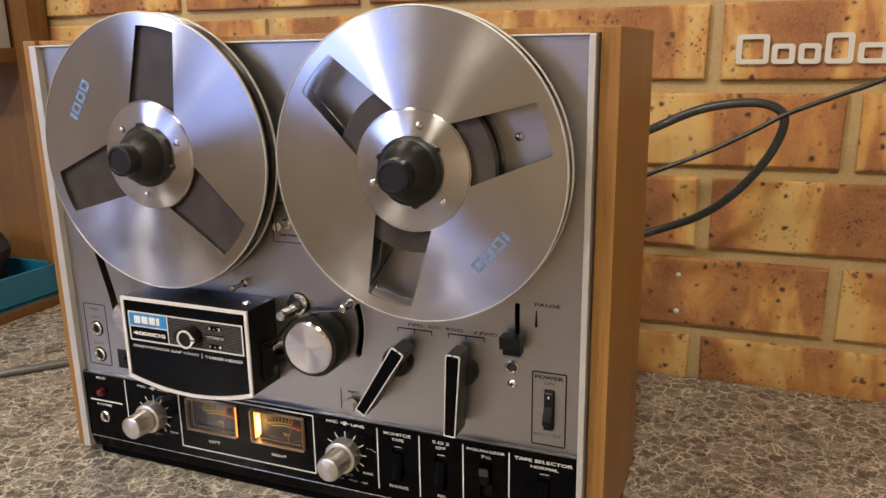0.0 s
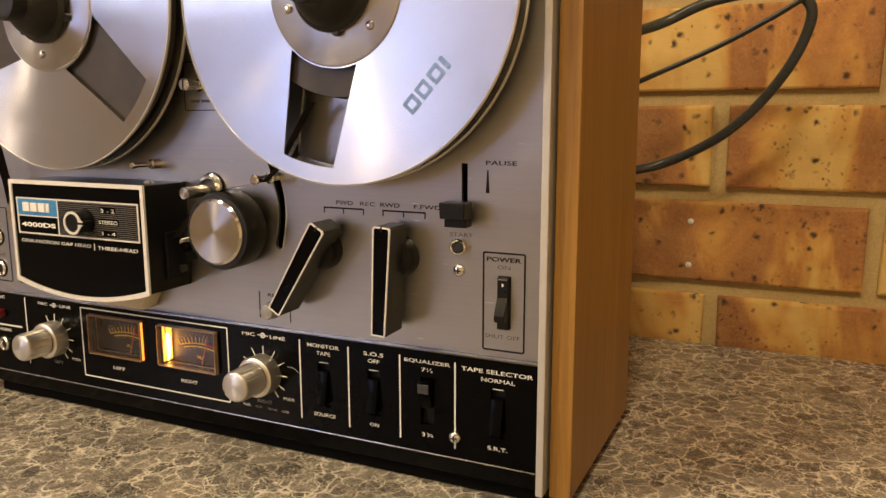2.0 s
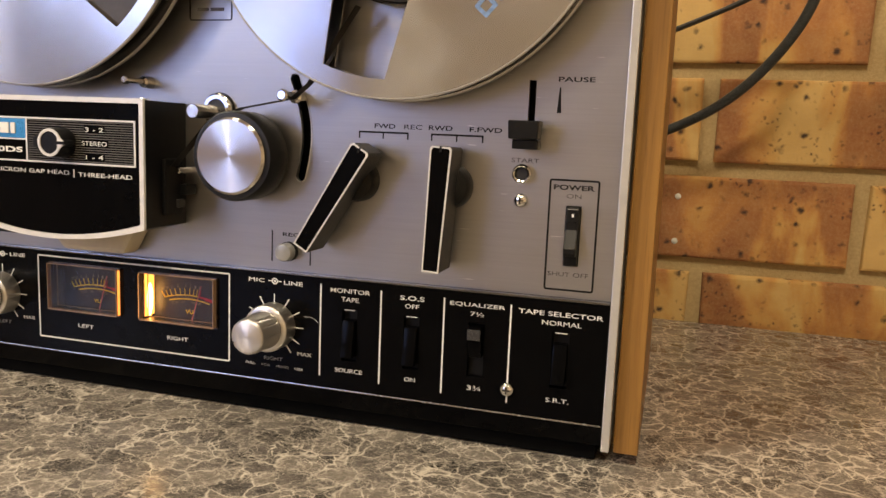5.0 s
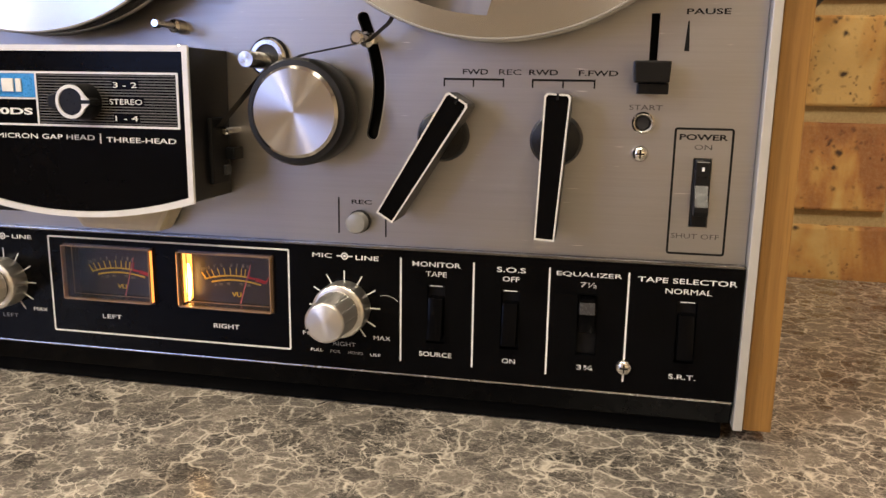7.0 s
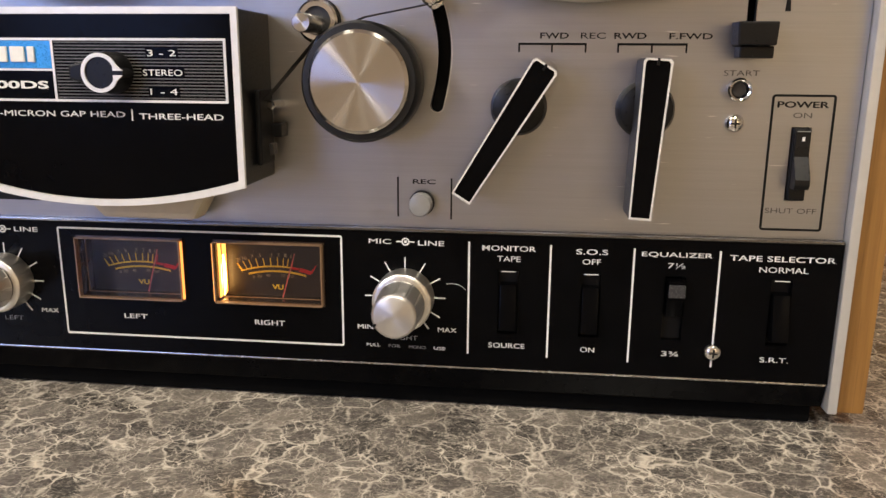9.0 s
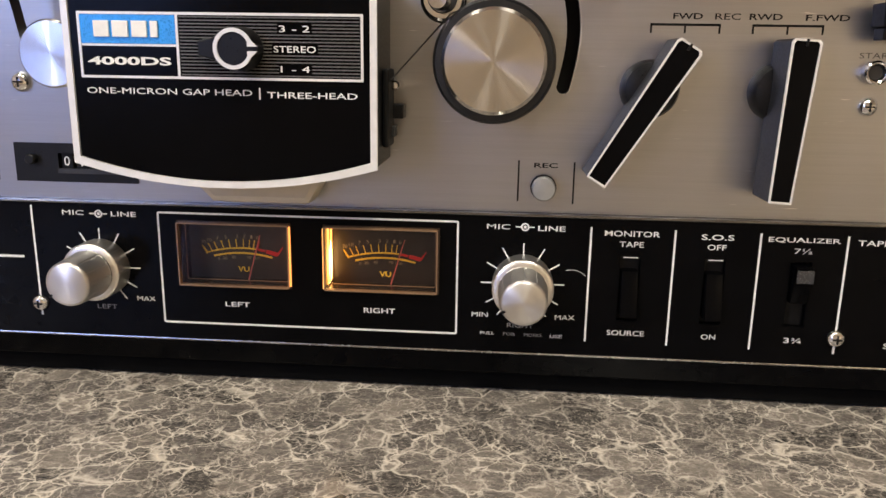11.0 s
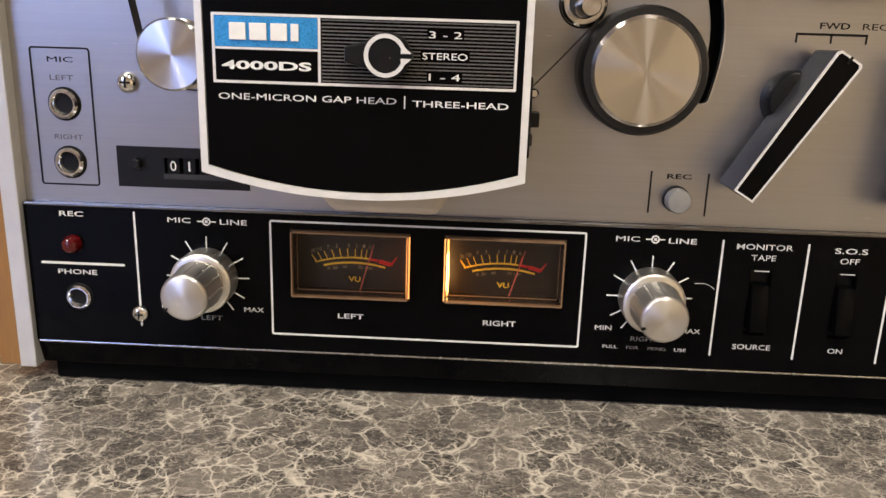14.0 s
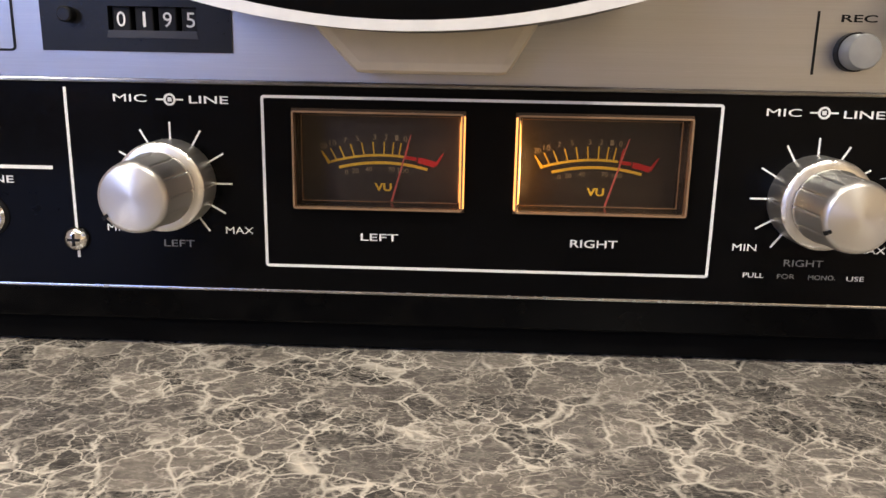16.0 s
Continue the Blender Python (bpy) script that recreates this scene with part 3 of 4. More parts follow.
solo("antenna_cable", tube([(0.34, 0.125, 0.185), (0.37, 0.19, 0.197), (0.394, 0.210, 0.209), (0.435, 0.212, 0.227), (0.466, 0.212, 0.2435), (0.4875, 0.212, 0.256), (0.521, 0.213, 0.270), (0.5534, 0.215, 0.2835), (0.66, 0.24, 0.335), (0.82, 0.29, 0.41), (0.95, 0.318, 0.47)], 0.0018, 8), CABLE_BLACK,
     "thin black cable rising to the brick wall", "cable", smooth=True)

# ---- white sign on the wall, as plain shapes ----
sign = thing("wall_sign", (0.55, WALL_Y, 0.30), "white painted sign of plain blocks on the brick wall", "sign")
SY0, SY1 = WALL_Y - 0.0035, WALL_Y + 0.004
for cx, w, h in ((0.4595, 0.026, 0.0245), (0.4835, 0.018, 0.0165), (0.5035, 0.017, 0.0165), (0.5255, 0.021, 0.0245), (0.5500, 0.022, 0.0165), (0.5685, 0.010, 0.0245), (0.5855, 0.017, 0.0165), (0.6045, 0.016, 0.0165)):
    part("block", plate(rect(cx - w / 2, cx + w / 2, 0.2895, 0.2895 + h, 0.003), [rect(cx - w / 2 + 0.0045, cx + w / 2 - 0.0045, 0.2935, 0.2895 + h - 0.004, 0.001)] if w > 0.012 else [], SY0, SY1), SIGN_WHITE, sign)
for z in (0.0985, 0.063):
    fix = thing("wall_plug", (0.4105, WALL_Y, z), "small pale filled screw hole in a brick", "wall plug", "wall plugs")
    part("filler", lathe(0.4105, z, [(0.0026, WALL_Y + 0.002), (0.0024, WALL_Y - 0.0008), (0.0012, WALL_Y - 0.0016), (0, WALL_Y - 0.0017)], 12), SIGN_WHITE, fix, smooth=True)

solo("lint_hair", tube([(0.2460, BY_HAIR, 0.0512), (0.2490, BY_HAIR, 0.0514), (0.2515, BY_HAIR, 0.0506), (0.2532, BY_HAIR, 0.0492)], 0.00008, 5), WHITE_INK, "single pale hair lying on the black panel", "hair")


# ---- the tape deck ----
deck = thing("tape_deck", (0.194, 0.065, 0.0), "open reel tape deck with brushed silver face and wooden case", "tape deck")
part("side_panel", box(0.3906, 0.4010, 0.0025, 0.130, 0.006, 0.3155, 0.0008), WOOD, deck, "warm brown varnished wooden cheek")
part("side_panel", box(-0.0150, -0.0036, 0.0025, 0.130, 0.006, 0.3155, 0.0008), WOOD, deck, "warm brown varnished wooden cheek")
part("top_panel", box(-0.0035, 0.3904, 0.006, 0.130, 0.3122, 0.3155, 0.0005), WOOD, deck, "wooden top")
part("case", box(0.0035, 0.3850, 0.022, 0.126, 0.010, 0.3115), BLACK_PLASTIC, deck)
# added block, black in place of the shadow between deck and worktop
part("base_pan", box(0.006, 0.383, 0.0050, 0.122, 0.0008, 0.0100, 0.0004), UNDER_SHADE, deck, "near-black block standing in for the shadow under the deck")
for x in (0.03, 0.358):
    for y in (0.042, 0.105):
        bm = bmesh.new()
        bmesh.ops.create_cone(bm, cap_ends=True, segments=24, radius1=0.0105, radius2=0.012, depth=0.0100, matrix=Matrix.Translation((x, y, 0.0050)))
        part("foot", bevel(bm, 0.001), RUBBER, deck, "round rubber foot")

# face plate with the slots cut through it
slot = []
for i in range(13):
    a = i / 12
    slot.append((0.2384 + 0.0034 * a + 0.0042 * math.sin(math.pi * a) - 0.0024, 0.1605 - 0.0440 * a))
for i in range(1, 6):
    a = math.pi + math.pi * i / 6
    slot.append((0.2418 + 0.0024 * math.cos(a), 0.1165 + 0.0024 * math.sin(a)))
for i in range(12, -1, -1):
    a = i / 12
    slot.append((0.2384 + 0.0034 * a + 0.0042 * math.sin(math.pi * a) + 0.0024, 0.1605 - 0.0440 * a))
for i in range(1, 6):
    a = math.pi * i / 6
    slot.append((0.2384 + 0.0024 * math.cos(a), 0.1605 + 0.0024 * math.sin(a)))
counter_hole, pause_hole, power_hole = rect(0.0382, 0.0858, 0.0782, 0.0928), rect(0.3460, 0.3490, 0.1400, 0.1620), rect(0.3642, 0.3708, 0.0852, 0.1108)
face = part("face_plate", plate(rect(0.0032, 0.3855, 0.0718, 0.3108), [slot, counter_hole, pause_hole, power_hole], 0.0015, 0.0040), PANEL, deck, "brushed silver aluminium face plate")
part("slot_backing", box(0.228, 0.252, 0.0120, 0.0125, 0.10, 0.17), BLACK_INK, face)
part("slot_backing", box(0.335, 0.380, 0.0120, 0.0125, 0.08, 0.17), BLACK_INK, face)
# white rim of the tension slot
rim_in = [(x, z) for x, z in slot]
rim_out = [((x - 0.2408) * 1.09 + 0.2408, (z - 0.1385) * 1.010 + 0.1385) for x, z in slot]
part("slot_rim", plate(rim_out, [rim_in], 0.0012, 0.0022), TRIM_METAL, face)
part("edge_trim", box(0.3858, 0.3893, -0.0035, 0.020, 0.0080, 0.3118, 0.0005), TRIM_METAL, deck, "pale aluminium edge strip")
part("edge_trim", box(-0.0032, 0.0031, -0.0035, 0.020, 0.0080, 0.3118, 0.0005), TRIM_METAL, deck, "pale aluminium edge strip")
part("edge_trim", box(0.0031, 0.3856, -0.0030, 0.020, 0.3110, 0.3121, 0.0003), TRIM_METAL, deck, "pale aluminium edge strip")
for z in (0.293, 0.262, 0.231, 0.175, 0.150, 0.090, 0.0745, 0.032):
    bm = bmesh.new()
    bmesh.ops.create_uvsphere(bm, u_segments=8, v_segments=6, radius=0.0008, matrix=Matrix.Translation((0.3899, 0.0085, z)))
    part("rivet", bm, CHROME, deck, smooth=True)

# words and marks on the silver plate
FY = 0.0015
SILVER_WORDS = (
    ("MIC", 0.0205, 0.1220, 0.0092, 0.0022, BLACK_INK, 0.0), ("LEFT", 0.0205, 0.1158, 0.0084, 0.0021, FADED_INK, 0.0), ("RIGHT", 0.0212, 0.0952, 0.0102, 0.0021, FADED_INK, 0.0),
    ("FWD", 0.2825, 0.1408, 0.0098, 0.0024, BLACK_INK, 0.015), ("REC", 0.2957, 0.1408, 0.0084, 0.0024, BLACK_INK, 0.0), ("RWD", 0.3082, 0.1408, 0.0108, 0.0024, BLACK_INK, 0.015),
    ("F.FWD", 0.3283, 0.1407, 0.0143, 0.0024, BLACK_INK, 0.015), ("PAUSE", 0.3655, 0.1625, 0.0150, 0.0024, BLACK_INK, 0.015), ("START", 0.3460, 0.1287, 0.0118, 0.0022, FADED_INK, 0.0),
    ("POWER", 0.3672, 0.1184, 0.0170, 0.0026, BLACK_INK, 0.025), ("ON", 0.3673, 0.1148, 0.0062, 0.0022, FADED_INK, 0.0), ("SHUT OFF", 0.3668, 0.0817, 0.0172, 0.0022, FADED_INK, 0.0),
    ("REC", 0.2372, 0.0890, 0.0085, 0.0021, BLACK_INK, 0.02),
)
for text, cx, cz, w, h, ink, bold in SILVER_WORDS:
    lettering(text, cx, cz, w, h * 0.84, FY, ink, face, bold)


def marks(name, rects, y, ink, parent, label=""):
    """Printed strips, one mesh for one sign."""
    bm = None
    for x0, x1, z0, z1 in rects:
        bm = plate(rect(x0, x1, z0, z1), [], y - 0.00018, y - 0.00002, bm)
    return part(name, bm, ink, parent, label)


for a, m, b in ((0.2702, 0.2818, 0.2936), (0.3040, 0.3156, 0.3274)):
    marks("bracket_mark", ((a, b, 0.1376, 0.1384), (a, a + 0.0006, 0.1352, 0.1376), (m - 0.0003, m + 0.0003, 0.1352, 0.1376), (b - 0.0006, b, 0.1352, 0.1376)), FY, BLACK_INK, face)
marks("rec_mark", ((0.2272, 0.2278, 0.0758, 0.0906),), FY, BLACK_INK, face)
marks("rec_mark", ((0.2470, 0.2476, 0.0752, 0.0904),), FY, BLACK_INK, face)
part("pause_mark", plate([(0.3580, 0.1488), (0.3598, 0.1488), (0.3592, 0.1592), (0.3587, 0.1592)], [], 0.0013, 0.0016), BLACK_INK, face)
part("power_outline", line_frame(0.3568, 0.3778, 0.0746, 0.1218, 0.0008, FY), BLACK_INK, face)
part("mic_outline", line_frame(0.0098, 0.0312, 0.0778, 0.1262, 0.0006, FY), BLACK_INK, face)
part("speed_outline", line_frame(0.1832, 0.2058, 0.1862, 0.2120, 0.0005, FY), BLACK_INK, face)
marks("faded_note", ((0.1875, 0.1935, 0.1905, 0.1920), (0.1945, 0.2015, 0.1905, 0.1920)), FY, FADED_INK, face)

# tape counter
cnt = part("tape_counter", plate(counter_hole, [rect(0.0552, 0.0772, 0.0832, 0.0890)], 0.0010, 0.0050), BLACK_PLASTIC, deck, "black tape counter with reset button")
part("window_lip", plate([(0.0548, 0.0815), (0.0776, 0.0815), (0.0772, 0.0833), (0.0552, 0.0833)], [], 0.0007, 0.0011), GREY_PLASTIC, cnt)
part("reset_button", disc(0.0456, 0.0868, 0.0019, 0.002, -0.0020, 20), BLACK_PLASTIC, cnt, smooth=True)
for i, d in enumerate("0195"):
    cx = 0.0580 + 0.0058 * i
    wheel = part("number_wheel", box(cx - 0.0023, cx + 0.0023, 0.0022, 0.0058, 0.0826, 0.0896, 0.0004), BLACK_INK, cnt)
    lettering(d, cx, 0.0860, 0.0007 if d == "1" else 0.0022, 0.0036, 0.0022, WHITE_INK, wheel)

# jacks, screws, small buttons
jack(0.0208, 0.1068, 0.0052, 0.0015, deck)
jack(0.0210, 0.0862, 0.0052, 0.0015, deck)
screw(0.0440, 0.1150, 0.0036, 0.0015, deck)
screw(0.3450, 0.1118, 0.0031, 0.0015, deck)
screw(0.3480, 0.2580, 0.0026, 0.0015, deck)
screw(0.2960, 0.2400, 0.0026, 0.0015, deck)
start = part("start_button", lathe(0.3452, 0.1232, [(0.0040, 0.0025), (0.0040, -0.0016), (0.0034, -0.0021), (0.0029, -0.0018), (0.0027, -0.0008)], 28), CHROME, deck, "chrome ringed start button", smooth=True)
part("button_cap", disc(0.3452, 0.1232, 0.0027, 0.002, -0.0008, 24), GREY_PLASTIC, start, smooth=True)
rec = part("record_button", lathe(0.2365, 0.0812, [(0.0042, 0.0025), (0.0042, -0.0045), (0.0038, -0.0052), (0.0020, -0.0056), (0, -0.0057)], 32), GREY_BUTTON, deck, "round grey record button", smooth=True)
part("collar", lathe(0.2365, 0.0812, [(0.0046, 0.0025), (0.0046, -0.0008), (0.0043, -0.0008)], 32), BLACK_INK, rec, smooth=True)

# power rocker
rocker = part("power_switch", box(0.3646, 0.3704, -0.0005, 0.006, 0.0856, 0.1104, 0.0006), BLACK_PLASTIC, deck, "black power rocker switch")
bm = bmesh.new()
profile = [(0.0030, 0.1100), (-0.0010, 0.1100), (-0.0013, 0.1010), (-0.0034, 0.0975), (-0.0056, 0.0935), (-0.0056, 0.0915), (-0.0046, 0.0900), (0.0030, 0.0900)]
ends = [[bm.verts.new((x, y, z)) for y, z in profile] for x in (0.3650, 0.3700)]
bm.faces.new(ends[0])
bm.faces.new(ends[1][::-1])
for i in range(len(profile)):
    j = (i + 1) % len(profile)
    bm.faces.new((ends[0][j], ends[0][i], ends[1][i], ends[1][j]))
bmesh.ops.recalc_face_normals(bm, faces=bm.faces[:])
part("rocker_face", bevel(bm, 0.0003), BLACK_PLASTIC, rocker)
marks("white_dot", ((0.3672, 0.3681, 0.1063, 0.1077),), -0.0012, WHITE_INK, rocker)
# highlight on the rocker's upper edge, painted as a grey strip
marks("edge_glint", ((0.3654, 0.3698, 0.1094, 0.1097),), -0.0011, GREY_BUTTON, rocker)

# pause slider
pause = part("pause_slider", bevel(plate([(0.3408, 0.1375), (0.3528, 0.1375), (0.3532, 0.1450), (0.3404, 0.1450)], [], -0.0120, -0.0022), 0.0006), BLACK_PLASTIC, deck, "black pause slider knob")
part("thumb_step", bevel(plate([(0.3420, 0.1335), (0.3528, 0.1335), (0.3528, 0.1374), (0.3420, 0.1374)], [], -0.0095, -0.0022), 0.0005), BLACK_PLASTIC, pause)
part("stem", box(0.3464, 0.3486, -0.0022, 0.010, 0.139, 0.1435), CHROME, pause)

# function levers
LEVER = [(-0.0036, -0.0352), (0.0036, -0.0352), (0.0046, 0.0160), (0.0038, 0.0170), (-0.0038, 0.0170), (-0.0046, 0.0160)]


def lever(cx, cz, degrees):
    hub = part("function_lever", lathe(cx, cz, [(0.0098, 0.0025), (0.0098, -0.0035), (0.0088, -0.0058), (0.0050, -0.0070), (0, -0.0070)], 40), BLACK_PLASTIC, deck, "black lever knob with pale outlined face", smooth=True)
    base = plate([(cx + x * 1.02, cz + z) for x, z in LEVER], [], -0.0190, -0.0025)
    part("grip", bevel(turned_about(base, cx, cz, degrees), 0.0004), GREY_PLASTIC, hub)
    inner = [(cx + x * 0.86, cz - 0.0094 + (z + 0.0094) * 0.976) for x, z in LEVER]
    rim = plate([(cx + x, cz + z) for x, z in LEVER], [inner], -0.0201, -0.0191)
    part("pale_rim", turned_about(rim, cx, cz, degrees), WHITE_EDGE, hub, "pale metal outline")
    part("inlay", turned_about(plate(inner, [], -0.0196, -0.0191), cx, cz, degrees), BLACK_PANEL, hub)
    part("pointer_mark", turned_about(plate(rect(cx - 0.0004, cx + 0.0004, cz + 0.0148, cz + 0.0171), [], -0.0203, -0.0190), cx, cz, degrees), BLACK_INK, hub)


lever(0.2710, 0.1166, -31.5)
lever(0.3142, 0.1162, -3.0)

# pinch roller with its turned cap, capstan, guides
roller = part("pinch_roller", lathe(0.2178, 0.1248, [(0, 0.002), (0.0120, 0.002), (0.0120, -0.003), (0.0196, -0.003), (0.0202, -0.004), (0.0202, -0.0165), (0.0192, -0.0184), (0.0172, -0.0186), (0, -0.0186)], 64), RUBBER, deck, "black rubber pinch roller", smooth=True)
part("cap", lathe(0.2178, 0.1248, [(0.0171, -0.0186), (0.0171, -0.0196), (0.0160, -0.0206), (0, -0.0206)], 64), TURNED, roller, "turned aluminium cap", smooth=True)
cap = part("capstan", lathe(0.1995, 0.1455, [(0.0074, 0.0025), (0.0074, -0.0016), (0.0066, -0.0022), (0.0050, -0.0022), (0.0048, -0.0008), (0.0, -0.0008)], 40), CHROME, deck, "chrome ringed capstan", smooth=True)
part("dark_well", plate(circle(0.1995, 0.1455, 0.0049, 32), [], -0.0011, -0.0009), GREY_PLASTIC, cap)
part("gap_ring", plate(circle(0.1995, 0.1455, 0.0080, 40), [circle(0.1995, 0.1455, 0.0075, 40)], 0.0010, 0.0014), BLACK_INK, cap)
part("sleeve", lathe(0.1993, 0.1440, [(0.0032, -0.0006), (0.0032, -0.0200), (0.0029, -0.0206), (0, -0.0206)], 28), TURNED, cap, smooth=True)
pin = part("guide_pin", lathe(0.1612, 0.1572, [(0.0030, 0.0025), (0.0026, -0.0040), (0.0014, -0.0045), (0.0013, -0.0150), (0.0019, -0.0155), (0.0019, -0.0172), (0.0014, -0.0178), (0, -0.0178)], 20), CHROME, deck, "slim metal tape guide pin", smooth=True)
arm = part("tension_arm", lathe(0.2412, 0.1522, [(0.0030, 0.0060), (0.0030, -0.0040), (0.0019, -0.0045), (0.0018, -0.0140), (0.0026, -0.0145), (0.0026, -0.0162), (0.0018, -0.0170), (0, -0.0170)], 20), CHROME, deck, "metal tension arm pin in its slot", smooth=True)
spd = part("speed_post", lathe(0.1955, 0.1995, [(0.0035, 0.0025), (0.0035, -0.001), (0.0022, -0.001), (0.0022, -0.0085), (0.0032, -0.0090), (0.0032, -0.0120), (0.0027, -0.0126), (0, -0.0126)], 24), CHROME, deck, "slotted metal speed post", smooth=True)
part("slot", box(0.1952, 0.1958, -0.0128, -0.0120, 0.1966, 0.2024), BLACK_INK, spd)
part("idler_roller", lathe(0.0662, 0.1252, [(0.0060, 0.002), (0.0060, -0.002), (0.0116, -0.0025), (0.0116, -0.0045), (0.0106, -0.0050), (0.0106, -0.0125), (0.0116, -0.0130), (0.0116, -0.0150), (0.0109, -0.0157), (0, -0.0157)], 48), TURNED, deck, "turned aluminium tape roller", smooth=True)

# head cover
COVER_Y, COVER_BACK = -0.031, 0.0012


def cover_outline(grow=0.0):
    x0, x1, top, side, low = 0.0800 - grow, 0.1815 + grow, 0.1483 + grow, 0.0902 - grow, 0.0829 - grow
    pts = [(x1, top), (x0, top)]
    for i in range(17):
        a = i / 16
        pts.append((x0 + (x1 - x0) * a, low + (side - low) * abs(2 * a - 1) ** 2.0))
    return pts


def cover_sides():
    """The cover's shell narrows a little towards the panel at its foot."""
    return plate(cover_outline(-0.0004), [], COVER_Y + 0.0012, COVER_BACK)


cover = part("head_cover", bevel(cover_sides(), 0.0006), BLACK_PLASTIC, deck, "black head cover with a pale rim")
part("rim", plate(cover_outline(0.0), [cover_outline(-0.0022)], COVER_Y, COVER_Y + 0.0014), WHITE_EDGE, cover, "pale enamelled rim")
part("front_face", plate(cover_outline(-0.0024), [], COVER_Y + 0.0006, COVER_Y + 0.0011), BLACK_PANEL, cover)
bm = bmesh.new()
bmesh.ops.create_cone(bm, cap_ends=True, segments=20, radius1=0.0030, radius2=0.0022, depth=0.0012, matrix=Matrix.Translation((0.1700, -0.0150, 0.1486)))
part("screw", bm, CHROME, cover)
part("tape_gate", box(0.1812, 0.1832, -0.0180, -0.0040, 0.0960, 0.1220, 0.0008), BLACK_INK, cover)
part("gate_bracket", box(0.1812, 0.1845, -0.0100, -0.0050, 0.0990, 0.1030, 0.0006), GREY_PLASTIC, cover)
part("gate_post", lathe(0.1842, 0.1165, [(0.0016, 0.002), (0.0016, -0.0100), (0.0011, -0.0106), (0, -0.0106)], 16), CHROME, cover, smooth=True)
part("gate_block", box(0.1812, 0.1868, -0.0070, 0.0010, 0.1050, 0.1100, 0.0006), BLACK_PLASTIC, cover)
part("foot_lip", bevel(plate([(0.1030, 0.0900), (0.1180, 0.0742), (0.1535, 0.0742), (0.1625, 0.0900)], [], -0.0105, 0.0014), 0.0025), CREAM, cover, "ivory plastic lip under the cover")

badge_y = COVER_Y + 0.0006
badge = part("badge", line_frame(0.0850, 0.1772, 0.1172, 0.1378, 0.0008, badge_y, 0.0004, 0.0004), WHITE_EDGE, cover, "framed badge with blue field")
marks("divider", ((0.1172, 0.1180, 0.1180, 0.1370), (0.0858, 0.1172, 0.1272, 0.1279)), badge_y - 0.0002, WHITE_EDGE, badge)
part("blue_field", plate(rect(0.0859, 0.1171, 0.1280, 0.1369), [], badge_y - 0.0003, badge_y), BLUE_BADGE, badge, "bright blue enamel field")
for cx, w in ((0.0930, 0.0050), (0.0992, 0.0052), (0.1055, 0.0050), (0.1103, 0.0024)):
    part("emblem_bar", bevel(plate(rect(cx - w / 2, cx + w / 2, 0.1300, 0.1350), [], badge_y - 0.0010, badge_y - 0.0003), 0.0002), WHITE_INK, badge)
lettering("4000DS", 0.1014, 0.1226, 0.0275, 0.0026, badge_y - 0.0001, WHITE_INK, badge, 0.03)
marks("stripes", [(0.1183, 0.1762, 0.1184 + 0.00105 * i, 0.1184 + 0.00105 * i + 0.00042) for i in range(18)], badge_y, FADED_INK, badge)
for text, cz, w in (("3 - 2", 0.1331, 0.0098), ("STEREO", 0.1269, 0.0135), ("1 - 4", 0.1208, 0.0094)):
    marks("word_ground", ((0.1555 - w / 2 - 0.0006, 0.1555 + w / 2 + 0.0006, cz - 0.0016, cz + 0.0016),), badge_y - 0.0002, BLACK_PANEL, badge)
    lettering(text, 0.1555, cz, w, 0.0020, badge_y - 0.0004, WHITE_INK, badge, 0.0)
lettering("ONE-MICRON GAP HEAD", 0.1137, 0.1139, 0.0548, 0.0019, badge_y, WHITE_INK, cover, 0.0)
marks("word_bar", ((0.1434, 0.1438, 0.1118, 0.1156),), badge_y, WHITE_INK, cover)
lettering("THREE-HEAD", 0.1606, 0.1134, 0.0292, 0.0019, badge_y, WHITE_INK, cover, 0.006)
sel = part("track_selector", lathe(0.1385, 0.1268, [(0.0068, badge_y - 0.0002), (0.0066, -0.0375), (0.0060, -0.0390), (0, -0.0390)], 40), BLACK_PLASTIC, cover, "black rotary track selector with pale ring", smooth=True)
part("pointer", bevel(plate([(0.1405, 0.1225), (0.1462, 0.1260), (0.1462, 0.1276), (0.1405, 0.1311)], [], -0.0389, -0.033), 0.0003), BLACK_PLASTIC, sel)
part("tail", bevel(plate([(0.1260, 0.1245), (0.1340, 0.1225), (0.1340, 0.1311), (0.1260, 0.1291)], [], -0.0360, -0.0306), 0.0006), BLACK_PLASTIC, sel)
ring_o, ring_i = [], []
for i in range(29):
    a = radians(24 + (312 * i / 28))
    ring_o.append((0.1385 + 0.0062 * math.cos(a), 0.1268 + 0.0062 * math.sin(a)))
    ring_i.append((0.1385 + 0.0050 * math.cos(a), 0.1268 + 0.0050 * math.sin(a)))
tip_a, tip_b = [(0.1462, 0.1275), (0.1430, 0.1275)], [(0.1430, 0.1261), (0.1462, 0.1261)]
part("pale_ring", plate(ring_o + tip_b[::-1] + ring_i[::-1] + tip_a[::-1], [], -0.0396, -0.0389), WHITE_EDGE, sel, "pale open ring")

# the badge sits a little high on the cover
for ob in (badge, sel, *badge.children, *sel.children):
    ob.data.transform(Matrix.Translation((0, 0, 0.0007)))

